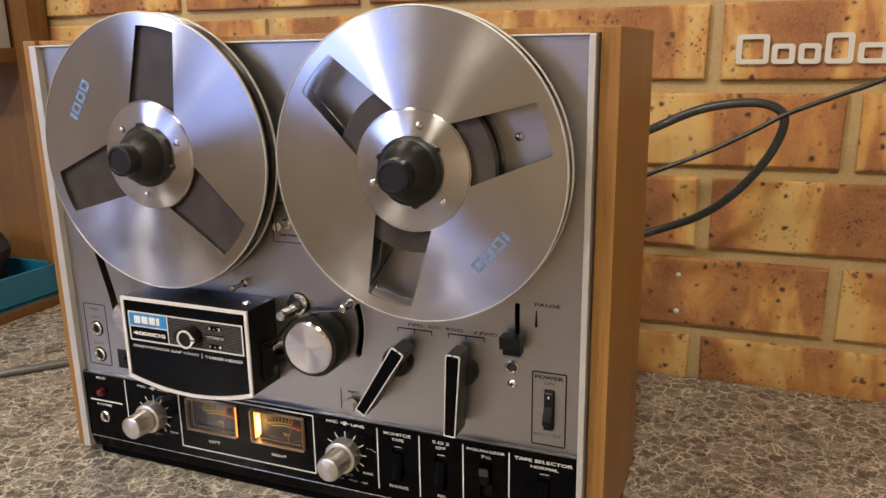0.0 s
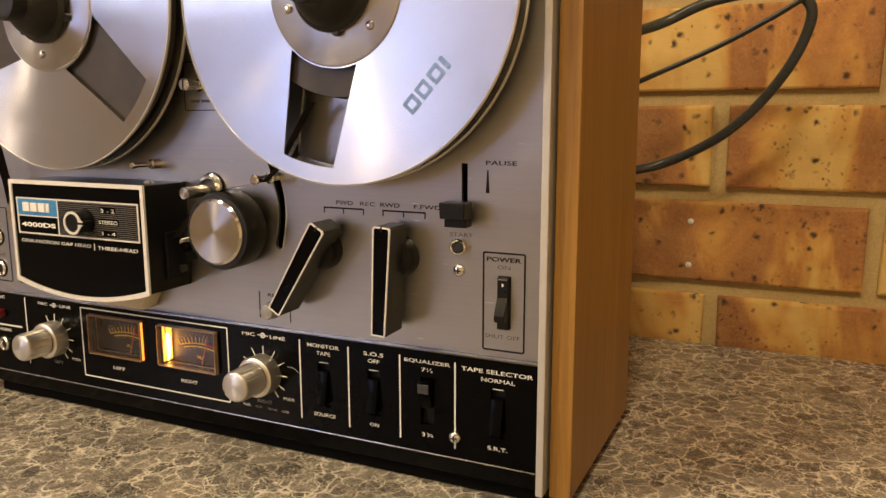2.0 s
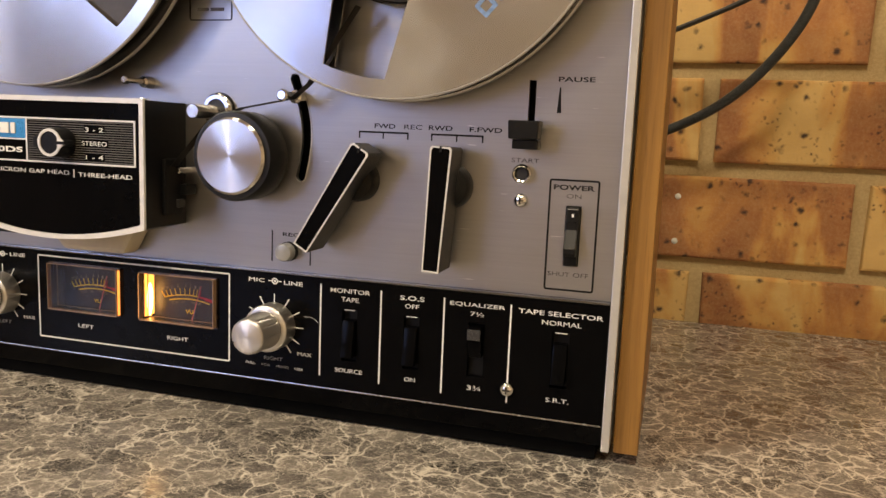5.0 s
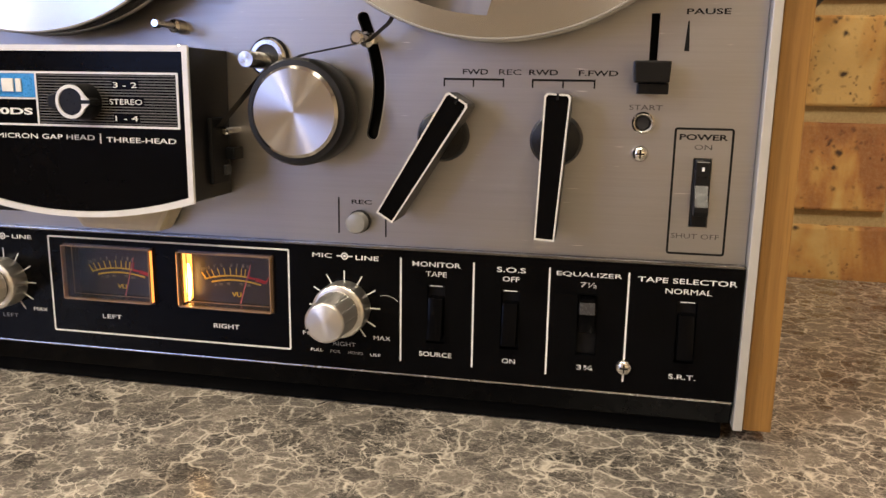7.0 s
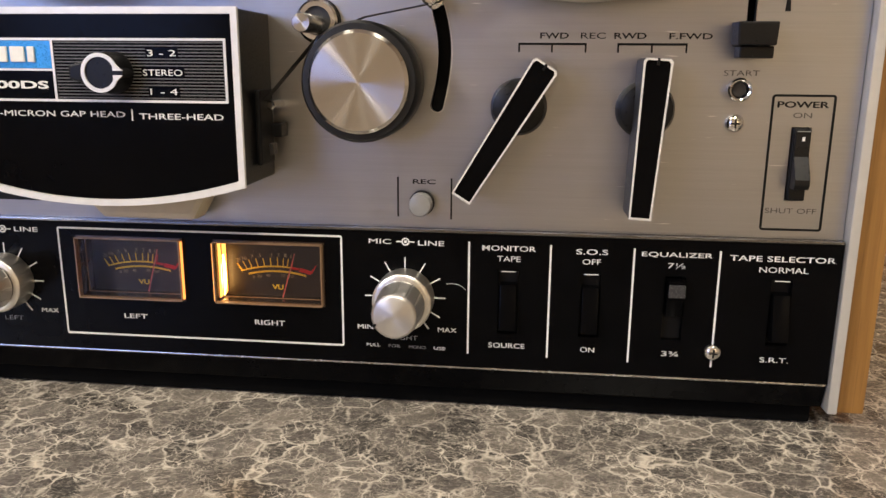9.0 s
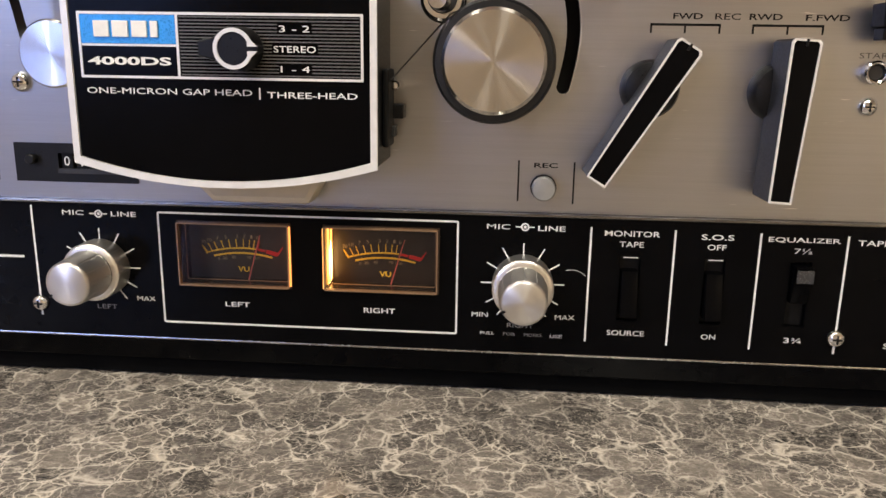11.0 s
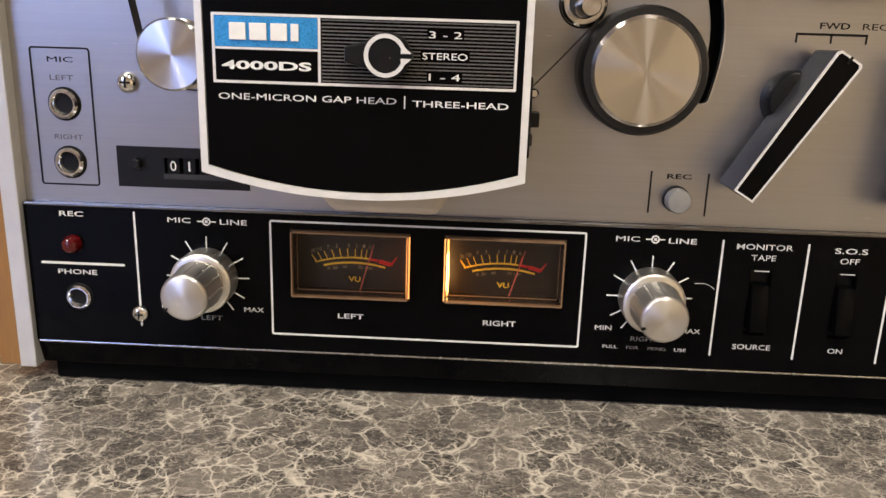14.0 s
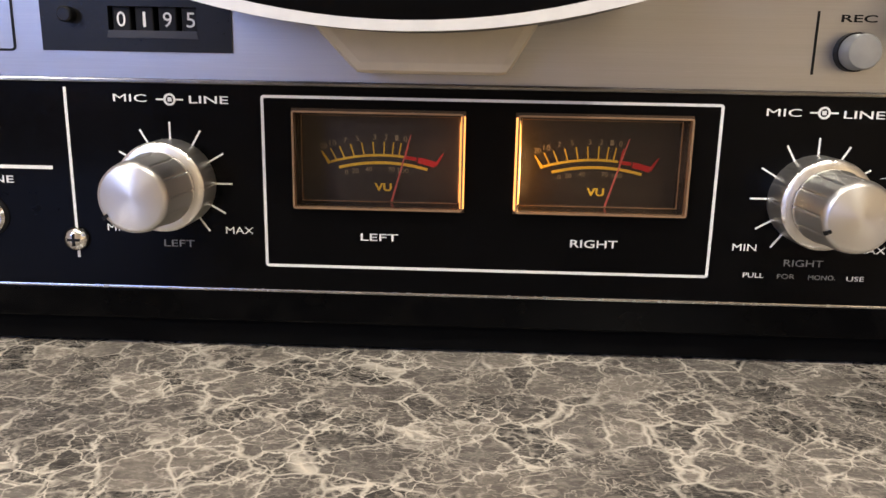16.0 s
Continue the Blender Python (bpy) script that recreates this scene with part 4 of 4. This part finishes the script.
# ---- lower black control panel ----
BY = -0.0012
VU = ((0.1010, 0.1436), (0.1566, 0.1992))
holes = [rect(a, b, 0.0405, 0.0650, 0.0008) for a, b in VU]
SW = (0.2690, 0.2990, 0.3290, 0.3660)
holes += [rect(c - 0.0037, c + 0.0037, 0.0325, 0.0572, 0.0004) for c in SW]
ctl = part("control_panel", plate(rect(0.0032, 0.3855, 0.0183, 0.0707), holes, BY, 0.0015), BLACK_PANEL, deck, "black control panel with white lettering")
bm = plate([(0.0032, 0.0707), (0.3855, 0.0707), (0.3855, 0.0717), (0.0032, 0.0717)], [], BY - 0.0006, 0.0015)
part("top_bead", bevel(bm, 0.0003), BEAD, ctl, "polished dark bead")
bm = plate(rect(0.0032, 0.3855, 0.0085, 0.0178), [], BY + 0.0002, 0.0100)
for v in bm.verts:
    if v.co.z < 0.01 and v.co.y < 0.005:
        v.co.y += 0.0025
part("bottom_rail", bevel(bm, 0.0006), BLACK_PANEL, deck)
part("pin_stripe", bevel(plate(rect(0.0040, 0.3850, 0.0178, 0.0186), [], BY - 0.0004, 0.0), 0.00028), STRIPE, deck, "thin bright stripe")
part("panel_backing", box(0.004, 0.385, 0.0150, 0.0160, 0.012, 0.0705), BLACK_INK, deck)

BLACK_WORDS = (
    ("REC", 0.0208, 0.0678, 0.0088, 0.0021, WHITE_INK, 0.014), ("PHONE", 0.0212, 0.0459, 0.0146, 0.0021, WHITE_INK, 0.014),
    ("MIC", 0.0602, 0.0670, 0.0084, 0.0021, WHITE_INK, 0.0), ("LINE", 0.0800, 0.0669, 0.0098, 0.0021, WHITE_INK, 0.014),
    ("MIN", 0.0550, 0.0340, 0.0060, 0.0020, WHITE_INK, 0.0), ("MAX", 0.0865, 0.0340, 0.0072, 0.0020, WHITE_INK, 0.0), ("LEFT", 0.0706, 0.0302, 0.0080, 0.0020, GREY_INK, 0.0),
    ("LEFT", 0.1225, 0.0331, 0.0096, 0.0021, WHITE_INK, 0.014), ("RIGHT", 0.1772, 0.0328, 0.0120, 0.0023, WHITE_INK, 0.014),
    ("MIC", 0.2210, 0.0667, 0.0084, 0.0021, WHITE_INK, 0.0), ("LINE", 0.2402, 0.0665, 0.0098, 0.0021, WHITE_INK, 0.014),
    ("MIN", 0.2150, 0.0330, 0.0060, 0.0020, WHITE_INK, 0.0), ("MAX", 0.2465, 0.0330, 0.0072, 0.0020, WHITE_INK, 0.0), ("RIGHT", 0.2302, 0.0292, 0.0098, 0.0020, GREY_INK, 0.0),
    ("PULL", 0.2180, 0.0258, 0.0052, 0.0014, WHITE_INK, 0.0), ("FOR", 0.2262, 0.0257, 0.0044, 0.0014, GREY_INK, 0.0), ("MONO.", 0.2352, 0.0256, 0.0068, 0.0014, GREY_INK, 0.0), ("USE", 0.2436, 0.0255, 0.0044, 0.0014, WHITE_INK, 0.0),
    ("MONITOR", 0.2690, 0.0655, 0.0196, 0.0023, WHITE_INK, 0.014), ("TAPE", 0.2690, 0.0616, 0.0086, 0.0023, WHITE_INK, 0.0), ("SOURCE", 0.2690, 0.0279, 0.0136, 0.0022, WHITE_INK, 0.0),
    ("S.O.S", 0.2990, 0.0652, 0.0114, 0.0023, WHITE_INK, 0.014), ("OFF", 0.2990, 0.0615, 0.0066, 0.0023, WHITE_INK, 0.0), ("ON", 0.2990, 0.0277, 0.0052, 0.0022, WHITE_INK, 0.0),
    ("EQUALIZER", 0.3290, 0.0650, 0.0248, 0.0023, WHITE_INK, 0.014), ("7\u00bd", 0.3290, 0.0611, 0.0062, 0.0023, WHITE_INK, 0.0), ("3\u00be", 0.3290, 0.0276, 0.0062, 0.0023, WHITE_INK, 0.0),
    ("TAPE SELECTOR", 0.3652, 0.0648, 0.0360, 0.0023, WHITE_INK, 0.014), ("NORMAL", 0.3660, 0.0608, 0.0168, 0.0023, WHITE_INK, 0.0), ("S.R.T.", 0.3660, 0.0270, 0.0100, 0.0022, WHITE_INK, 0.0),
)
for text, cx, cz, w, h, ink, bold in BLACK_WORDS:
    lettering(text, cx, cz, w, h * 0.88, BY, ink, ctl, bold * 0.5)
for rects in (((0.0080, 0.0390, 0.0487, 0.0496),), ((0.0435, 0.0442, 0.0258, 0.0694),), ((0.2540, 0.2547, 0.0240, 0.0676),), ((0.2838, 0.2845, 0.0238, 0.0673),),
              ((0.3136, 0.3143, 0.0236, 0.0671),), ((0.3436, 0.3443, 0.0232, 0.0670),)):
    marks("white_rule", rects, BY, WHITE_INK, ctl)
part("meter_outline", line_frame(0.0930, 0.2066, 0.0247, 0.0684, 0.0007, BY, 0.0009), WHITE_INK, ctl)
for cx in (0.0702, 0.2306):
    part("dual_mark", plate(circle(cx, 0.0668, 0.0015, 20), [circle(cx, 0.0668, 0.0010, 20)], BY - 0.0002, BY), WHITE_INK, ctl)
    marks("dual_mark", ((cx - 0.0034, cx - 0.0015, 0.0666, 0.0670), (cx + 0.0015, cx + 0.0034, 0.0666, 0.0670), (cx - 0.0005, cx + 0.0005, 0.0663, 0.0673)), BY, WHITE_INK, ctl)
screw(0.0438, 0.0308, 0.0032, BY, ctl)
screw(0.3440, 0.0292, 0.0032, BY, ctl)
jack(0.0212, 0.0363, 0.0046, BY, ctl)
part("record_lamp", lathe(0.0205, 0.0566, [(0.0034, BY), (0.0033, BY - 0.0018), (0.0026, BY - 0.0034), (0.0012, BY - 0.0042), (0, BY - 0.0043)], 24), RED_LENS, ctl, "dark red record lamp lens, unlit", smooth=True)

# level knobs
for cx, cz in ((0.0698, 0.0460), (0.2304, 0.0455)):
    for a in (90, 60, 30, 0, -30, -54, 120, 150, 180, 210, 234):
        bm = plate(rect(cx + 0.0100, cx + 0.0153, cz - 0.00022, cz + 0.00022), [], BY - 0.0002, BY)
        part("scale_tick", turned_about(bm, cx, cz, a), WHITE_INK, ctl)
    outer = part("level_knob", lathe(cx, cz, [(0.0111, BY), (0.0111, -0.0092), (0.0109, -0.0099), (0.0104, -0.0103), (0.0094, -0.0105), (0.0070, -0.0105)], 288, None, 0.010, 16, 18), KNOB_METAL, deck, "two-tier satin aluminium level knob", smooth=True)
    part("gap_ring", lathe(cx, cz, [(0.0086, -0.0104), (0.0086, -0.0112)], 48), BLACK_INK, outer, "dark gap between the tiers")
    part("inner_knob", lathe(cx, cz, [(0.0060, -0.0110), (0.0086, -0.0110), (0.0089, -0.0114), (0.0089, -0.0130), (0.0085, -0.0136), (0.0083, -0.0238), (0.0081, -0.0250)], 288, None, 0.030, 12, 22), KNOB_METAL, outer, smooth=True)
    part("end_cap", lathe(cx, cz, [(0.0081, -0.0246), (0.0080, -0.0254), (0.0076, -0.0260), (0.0070, -0.0263), (0, -0.0264)], 64), KNOB_FACE, outer, "spun end face", smooth=True)
    a = radians(215 if cx < 0.1 else 205)
    bm = turned_about(plate(rect(cx + 0.0068, cx + 0.0082, cz - 0.0004, cz + 0.0004), [], -0.02665, -0.0255), cx, cz, math.degrees(a))
    part("index_notch", bm, BLACK_INK, outer)

# rocker switches
for i, c in enumerate(SW):
    sw = part("rocker_switch", box(c - 0.0035, c + 0.0035, 0.0020, 0.0140, 0.0327, 0.0570), BLACK_INK, ctl, "black rocker switch")
    lo, hi = (0.0420, 0.0562) if i == 2 else (0.0350, 0.0520)
    bm = plate(rect(c - 0.0030, c + 0.0030, lo, hi), [], -0.0026, 0.0060)
    for v in bm.verts:
        if v.co.y < 0:
            a = (v.co.z - lo) / (hi - lo)
            v.co.y -= 0.0030 * (a if i == 2 else 1 - a)
    part("rocker", bevel(bm, 0.0006), BLACK_PANEL, sw, smooth=True)
    if i == 2:
        part("rocker_top", box(c - 0.0029, c + 0.0029, -0.0064, -0.0055, 0.0505, 0.0552, 0.0003), ROCKER_TIP, sw, "grey rocker tip")
    else:
        # highlight along the switch's top edge, painted in white
        marks("edge_glint", ((c - 0.0026, c + 0.0026, 0.0566, 0.0569),), BY, WHITE_INK, sw)

# level meters
for i, (a, b) in enumerate(VU):
    z0, z1, fy = 0.0405, 0.0650, 0.0075
    m = part("level_meter", plate(rect(a - 0.0004, b + 0.0004, z0 - 0.0004, z1 + 0.0004), [rect(a + 0.0005, b - 0.0005, z0 + 0.0005, z1 - 0.0005)], BY - 0.0004, fy), AMBER, ctl, "amber lit level meter with red needle")
    part("dial", box(a, b, fy, fy + 0.0008, z0, z1), DIAL, m, "dark dial card")
    # the bulb sits between the two meters; each near side wall emits in its place
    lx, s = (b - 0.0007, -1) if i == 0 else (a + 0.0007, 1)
    part("bulb_window", plate([(lx, z0 + 0.0012), (lx + s * 0.0004, z0 + 0.0022), (lx + s * 0.0004, z1 - 0.0030), (lx, z1 - 0.0012)], [], 0.0000, 0.0070), WALL_EMIT_STRONG if i else WALL_EMIT, m, "side wall of the window, bulb light put in as amber emission")
    if i:
        bm = bmesh.new()
        bmesh.ops.create_uvsphere(bm, u_segments=16, v_segments=12, radius=1, matrix=Matrix.Translation((lx + 0.0002, 0.0036, z0 + 0.0098)) @ Matrix.Diagonal((0.0006, 0.0027, 0.0088, 1)))
        part("bulb", bm, LAMP_GLOW, m, "glowing amber bulb", smooth=True)
    # the protruding wall gets its own emission for the bulb's light too
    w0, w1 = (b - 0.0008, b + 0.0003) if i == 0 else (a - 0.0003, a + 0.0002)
    part("lit_wall", box(w0, w1, BY - 0.0026 + 0.0008 * (1 - i), BY - 0.0004, z0 + 0.0008, z1 - 0.0008, 0.0002), WALL_EMIT, m, "protruding side wall of the window, bulb light put in as emission")
    cx, R1, LEAN = (a + b) / 2, 0.0470, 0.52
    pz = z0 + 0.0124 - R1
    dy = fy - 0.0001

    def arc(r0, r1, d0, d1, n=18, cx=cx, pz=pz):
        """A band of the flat scale between two tick leans, in degrees."""
        q = [radians(LEAN * (d0 + (d1 - d0) * k / n)) for k in range(n + 1)]
        return [(cx + r1 * math.sin(t), pz + r1 * math.cos(t)) for t in q] + [(cx + r0 * math.sin(t), pz + r0 * math.cos(t)) for t in q[::-1]]

    part("scale_arc", plate(arc(R1, R1 + 0.0006, -32, 13), [], dy - 0.0002, dy), YELLOW_INK, m)
    part("scale_arc", plate(arc(R1 - 0.0020, R1 - 0.0013, -28, 29), [], dy - 0.0002, dy), YELLOW_INK, m)
    part("red_arc", plate(arc(R1 - 0.0002, R1 + 0.0007, 14, 21), [], dy - 0.0002, dy), RED_INK, m)
    part("red_arc", plate(arc(R1 - 0.0006, R1 + 0.0009, 22, 33), [], dy - 0.0002, dy), RED_INK, m)
    for k, d in enumerate((-33, -28, -23, -17, -11, -5, 1, 6, 10, 14, 33)):
        thick = 0.0004 if k in (0, 10) else 0.00015
        tx, tz = cx + R1 * math.sin(radians(LEAN * d)), pz + R1 * math.cos(radians(LEAN * d))
        bm = plate([(tx - thick, tz), (tx + thick, tz), (tx + 0.00015, tz + 0.0038), (tx - 0.00015, tz + 0.0038)], [], dy - 0.00022, dy)
        part("scale_tick", turned_about(bm, tx, tz, -d), RED_INK if k > 8 else YELLOW_INK, m)
    for text, d in (("20", -31), ("10", -26), ("7", -19.5), ("5", -13), ("3", -4), ("2", 2), ("1", 7.5), ("0", 12)):
        lettering(text, cx + 0.0009 * d * 0.46 + 0.0049 * math.sin(radians(d)), pz + R1 * math.cos(radians(LEAN * d)) + 0.0050 * math.cos(radians(d)), 0.0009 * len(text), 0.0014, dy, DIM_INK, m)
    for text, d in (("0", -24), ("20", -18), ("40", -9), ("70", 6), ("100", 14)):
        t = radians(LEAN * d)
        lettering(text, cx + (R1 - 0.0033) * math.sin(t), pz + (R1 - 0.0033) * math.cos(t), 0.0009 * len(text), 0.0012, dy, DIM_INK, m)
    lettering("VU", cx + 0.0002, z0 + 0.0043, 0.0046, 0.0021, dy, YELLOW_INK, m, 0.03)
    lean = 0.0003 * i
    bm = plate([(cx + 0.0023, z0 + 0.0006), (cx + 0.0028, z0 + 0.0006), (cx + 0.0077 + lean, z0 + 0.0183), (cx + 0.0074 + lean, z0 + 0.0183)], [], dy - 0.0016, dy - 0.0013)
    part("needle", bm, NEEDLE, m, "thin red needle")
    # both edge frames carry the bulb's light in their amber colour
    part("inner_edge", line_frame(a + 0.0013, b - 0.0013, z0 + 0.0013, z1 - 0.0013, 0.00018, 0.0020, 0.0004, 0.0006), LIT_EDGE_PAINT, m, "clear inner edge of the window, bulb light painted in amber")
    pane = part("pane", plate(rect(a + 0.0002, b - 0.0002, z0 + 0.0002, z1 - 0.0002), [], BY - 0.0026, BY - 0.0018), CLEAR, m, "clear plastic window")
    pane.visible_shadow = False
    part("pane_frame", line_frame(a + 0.0001, b - 0.0001, z0 + 0.0001, z1 - 0.0001, 0.00045, BY - 0.0004, 0.0006, 0.0024), LIT_EDGE_PAINT, m, "clear protruding edge of the window, bulb light painted in amber")

# ---- reels ----
for cx, cz in ((0.2918, 0.2400), (0.1078, 0.2420)):
    table = part("reel_table", lathe(cx, cz, [(0.0480, 0.0015), (0.0480, -0.0046), (0.0474, -0.0054), (0.0440, -0.0056), (0.0430, -0.0050), (0, -0.0050)], 72), RUBBER, deck, "black rubber topped reel table", smooth=True)
    part("table_rim", lathe(cx, cz, [(0.0484, 0.0010), (0.0488, -0.0010), (0.0488, -0.0034), (0.0482, -0.0040)], 72), BEAD, table, smooth=True)


def reel(cx, cz, front, pack_r, first, mark_at, label):
    """A 7 inch metal reel with three windows, its wound tape and the rubber hold-down cap."""
    th = thing("tape_reel", (cx, front + 0.006, cz), label, "tape reel", "tape reels")
    wins = []
    for k in range(3):
        a = radians(first + 120 * k)
        u, v = (math.cos(a), math.sin(a)), (-math.sin(a), math.cos(a))
        loc = []
        for j in range(7):
            s = -0.0178 + 0.0356 * j / 6
            loc.append((math.sqrt(0.0352 ** 2 - s * s), s))
        for j in range(7):
            s = 0.0142 - 0.0284 * j / 6
            loc.append((math.sqrt(0.0805 ** 2 - s * s), s))
        wins.append([(cx + r * u[0] + s * v[0], cz + r * u[1] + s * v[1]) for r, s in loc])
    # each flange carries its windows; the rim is rolled
    for name, y0, y1 in (("front_flange", front, front + 0.0010), ("back_flange", front + 0.0115, front + 0.0125)):
        part(name, plate(circle(cx, cz, 0.0886, 128), wins, y0, y1), REEL_METAL, th, "spun aluminium flange with three windows")
        yc = (y0 + y1) / 2
        part("rolled_rim", lathe(cx, cz, [(0.0880, yc - 0.0010), (0.0886, yc - 0.0008), (0.0889, yc), (0.0886, yc + 0.0008), (0.0880, yc + 0.0010), (0.0880, yc - 0.0010)], 128), TRIM_METAL, th, smooth=True)
    part("hub_plate", lathe(cx, cz, [(0.0345, front), (0.0342, front - 0.0006), (0.0337, front - 0.0009), (0, front - 0.0009)], 96), REEL_METAL, th, "raised round hub plate", smooth=True)
    part("hub", lathe(cx, cz, [(0.0300, front + 0.0012), (0.0300, front + 0.0114)], 64), GREY_PLASTIC, th, smooth=True)
    part("tape_pack", lathe(cx, cz, [(0.0302, front + 0.0030), (pack_r - 0.0002, front + 0.0030), (pack_r, front + 0.0032), (pack_r, front + 0.0094), (pack_r - 0.0002, front + 0.0096), (0.0302, front + 0.0096)], 96), TAPE_SIDE, th, "wound dark brown tape", smooth=True)
    for k in range(3):
        a = radians(first + 60 + 120 * k)
        q = (cx + 0.0255 * math.cos(a), cz + 0.0255 * math.sin(a))
        part("rivet", lathe(*q, [(0.0022, front - 0.0010), (0.0019, front - 0.0018), (0.0009, front - 0.0022), (0, front - 0.0022)], 16), CHROME, th, smooth=True)
    for k, w in enumerate((0.0070, 0.0066, 0.0070, 0.0022)):
        z = cz - 0.0155 + 0.0086 * k
        bm = plate(rect(cx + 0.0600, cx + 0.0668, z, z + w, 0.0006), [rect(cx + 0.0616, cx + 0.0652, z + 0.0016, z + w - 0.0016, 0.0003)] if w > 0.005 else [], front - 0.0002, front)
        part("printed_bar", turned_about(bm, cx, cz, mark_at), BLUE_INK, th)
    part("hold_down_cap", lathe(cx, cz, [(0.0190, front - 0.0010), (0.0196, front - 0.0018), (0.0196, front - 0.0040), (0.0186, front - 0.0052), (0.0172, front - 0.0060), (0.0150, front - 0.0120), (0.0118, front - 0.0160), (0.0098, front - 0.0180),
                                                  (0.0098, front - 0.0250), (0.0092, front - 0.0262), (0.0078, front - 0.0264), (0.0072, front - 0.0256), (0, front - 0.0256)], 64), RUBBER, th, "black rubber hold-down cap", smooth=True)
    for k in range(3):
        a = radians(first + 20 + 120 * k)
        part("cap_rib", disc(cx + 0.0193 * math.cos(a), cz + 0.0193 * math.sin(a), 0.0022, front - 0.0010, front - 0.0040, 12), RUBBER, th)
    return th


reel(0.2918, 0.2400, -0.0185, 0.0480, 18, 318, "spun aluminium tape reel with little tape wound on it")
reel(0.1078, 0.2420, -0.0195, 0.0840, 80, 148, "spun aluminium tape reel full of dark tape")

# the tape on its way between the reels


def ribbon(points, name):
    bm = bmesh.new()
    prev = None
    for x, z in points:
        pair = (bm.verts.new((x, -0.0146, z)), bm.verts.new((x, -0.0088, z)))
        if prev:
            bm.faces.new((prev[0], pair[0], pair[1], prev[1]))
        prev = pair
    bmesh.ops.solidify(bm, geom=bm.faces[:], thickness=0.00025)
    return solo(name, bm, TAPE_PACK, "thin dark brown tape threaded between reels and heads", "tape")


ribbon([(0.2740, 0.1900), (0.2520, 0.1575), (0.2440, 0.1510), (0.2390, 0.1500), (0.2190, 0.1462), (0.2030, 0.1400), (0.1930, 0.1290), (0.1810, 0.1160), (0.1740, 0.1080)], "magnetic_tape")
ribbon([(0.0272, 0.2180), (0.0440, 0.1760), (0.0530, 0.1420)] + [(0.0662 + 0.0109 * math.cos(radians(d)), 0.1252 + 0.0109 * math.sin(radians(d))) for d in range(165, 276, 10)] + [(0.0860, 0.1128)], "magnetic_tape")


# ---- brick wall, last ----
wall = solo("wall_north", box(X0, X1, WALL_Y + 0.0055, WALL_Y + 0.1, Z0, Z1), MORTAR, "tan and red-brown brick wall with cream mortar joints", "wall", kind="structure")
PITCH_X, PITCH_Z, JOINT = 0.225, 0.0752, 0.0115


def brick_mesh(seed):
    rnd = random.Random(seed)
    bm = bmesh.new()
    bmesh.ops.create_cube(bm, size=1)
    L, H = PITCH_X - JOINT, PITCH_Z - JOINT
    for v in bm.verts:
        v.co = Vector((v.co.x * (L + rnd.uniform(-0.002, 0.002)), v.co.y * 0.010 + 0.005, v.co.z * (H + rnd.uniform(-0.0015, 0.0015))))
    bmesh.ops.bevel(bm, geom=[e for e in bm.edges if all(v.co.y < 0.003 for v in e.verts)], offset=0.0022, segments=2, profile=0.5, affect="EDGES")
    me = bpy.data.meshes.new("brick")
    bm.to_mesh(me)
    bm.free()
    me.materials.append(BRICK)
    return me


BRICKS = [brick_mesh(s) for s in range(6)]
rest_v, rest_f = [], []
rnd = random.Random(5)
for row in range(-12, 20):
    z = 0.0452 - JOINT / 2 - (PITCH_Z - JOINT) / 2 + PITCH_Z * row
    # perpends of the row at z 0.045 to 0.12 stand at 0.541
    shift = 0.541 if row % 2 else 0.4285
    for col in range(-14, 11):
        x = shift + PITCH_X * (col + 0.5)
        if not X0 + 0.12 < x < X1 - 0.12 or not Z0 + 0.04 < z < Z1 - 0.04:
            continue
        dy, tilt = rnd.uniform(-0.0008, 0.0008), rnd.uniform(-0.25, 0.25)
        if -0.06 < z < 0.60 and -0.95 < x < 1.45:
            ob = new("brick", rnd.choice(BRICKS))
            ob.parent = wall
            ob.matrix_basis = pose(x, WALL_Y + dy, z, 0, tilt, 0)
        else:
            me = rnd.choice(BRICKS)
            m = pose(x, WALL_Y + dy, z, 0, tilt, 0)
            n = len(rest_v)
            rest_v += [tuple(m @ v.co) for v in me.vertices]
            rest_f += [[n + i for i in p.vertices] for p in me.polygons]
me = bpy.data.meshes.new("bricks_beyond")
me.from_pydata(rest_v, [], rest_f)
me.materials.append(BRICK)
far = new("bricks_beyond", me)
far.parent = wall
tagged(far, "joined bricks of the outer wall", kind="stuff")
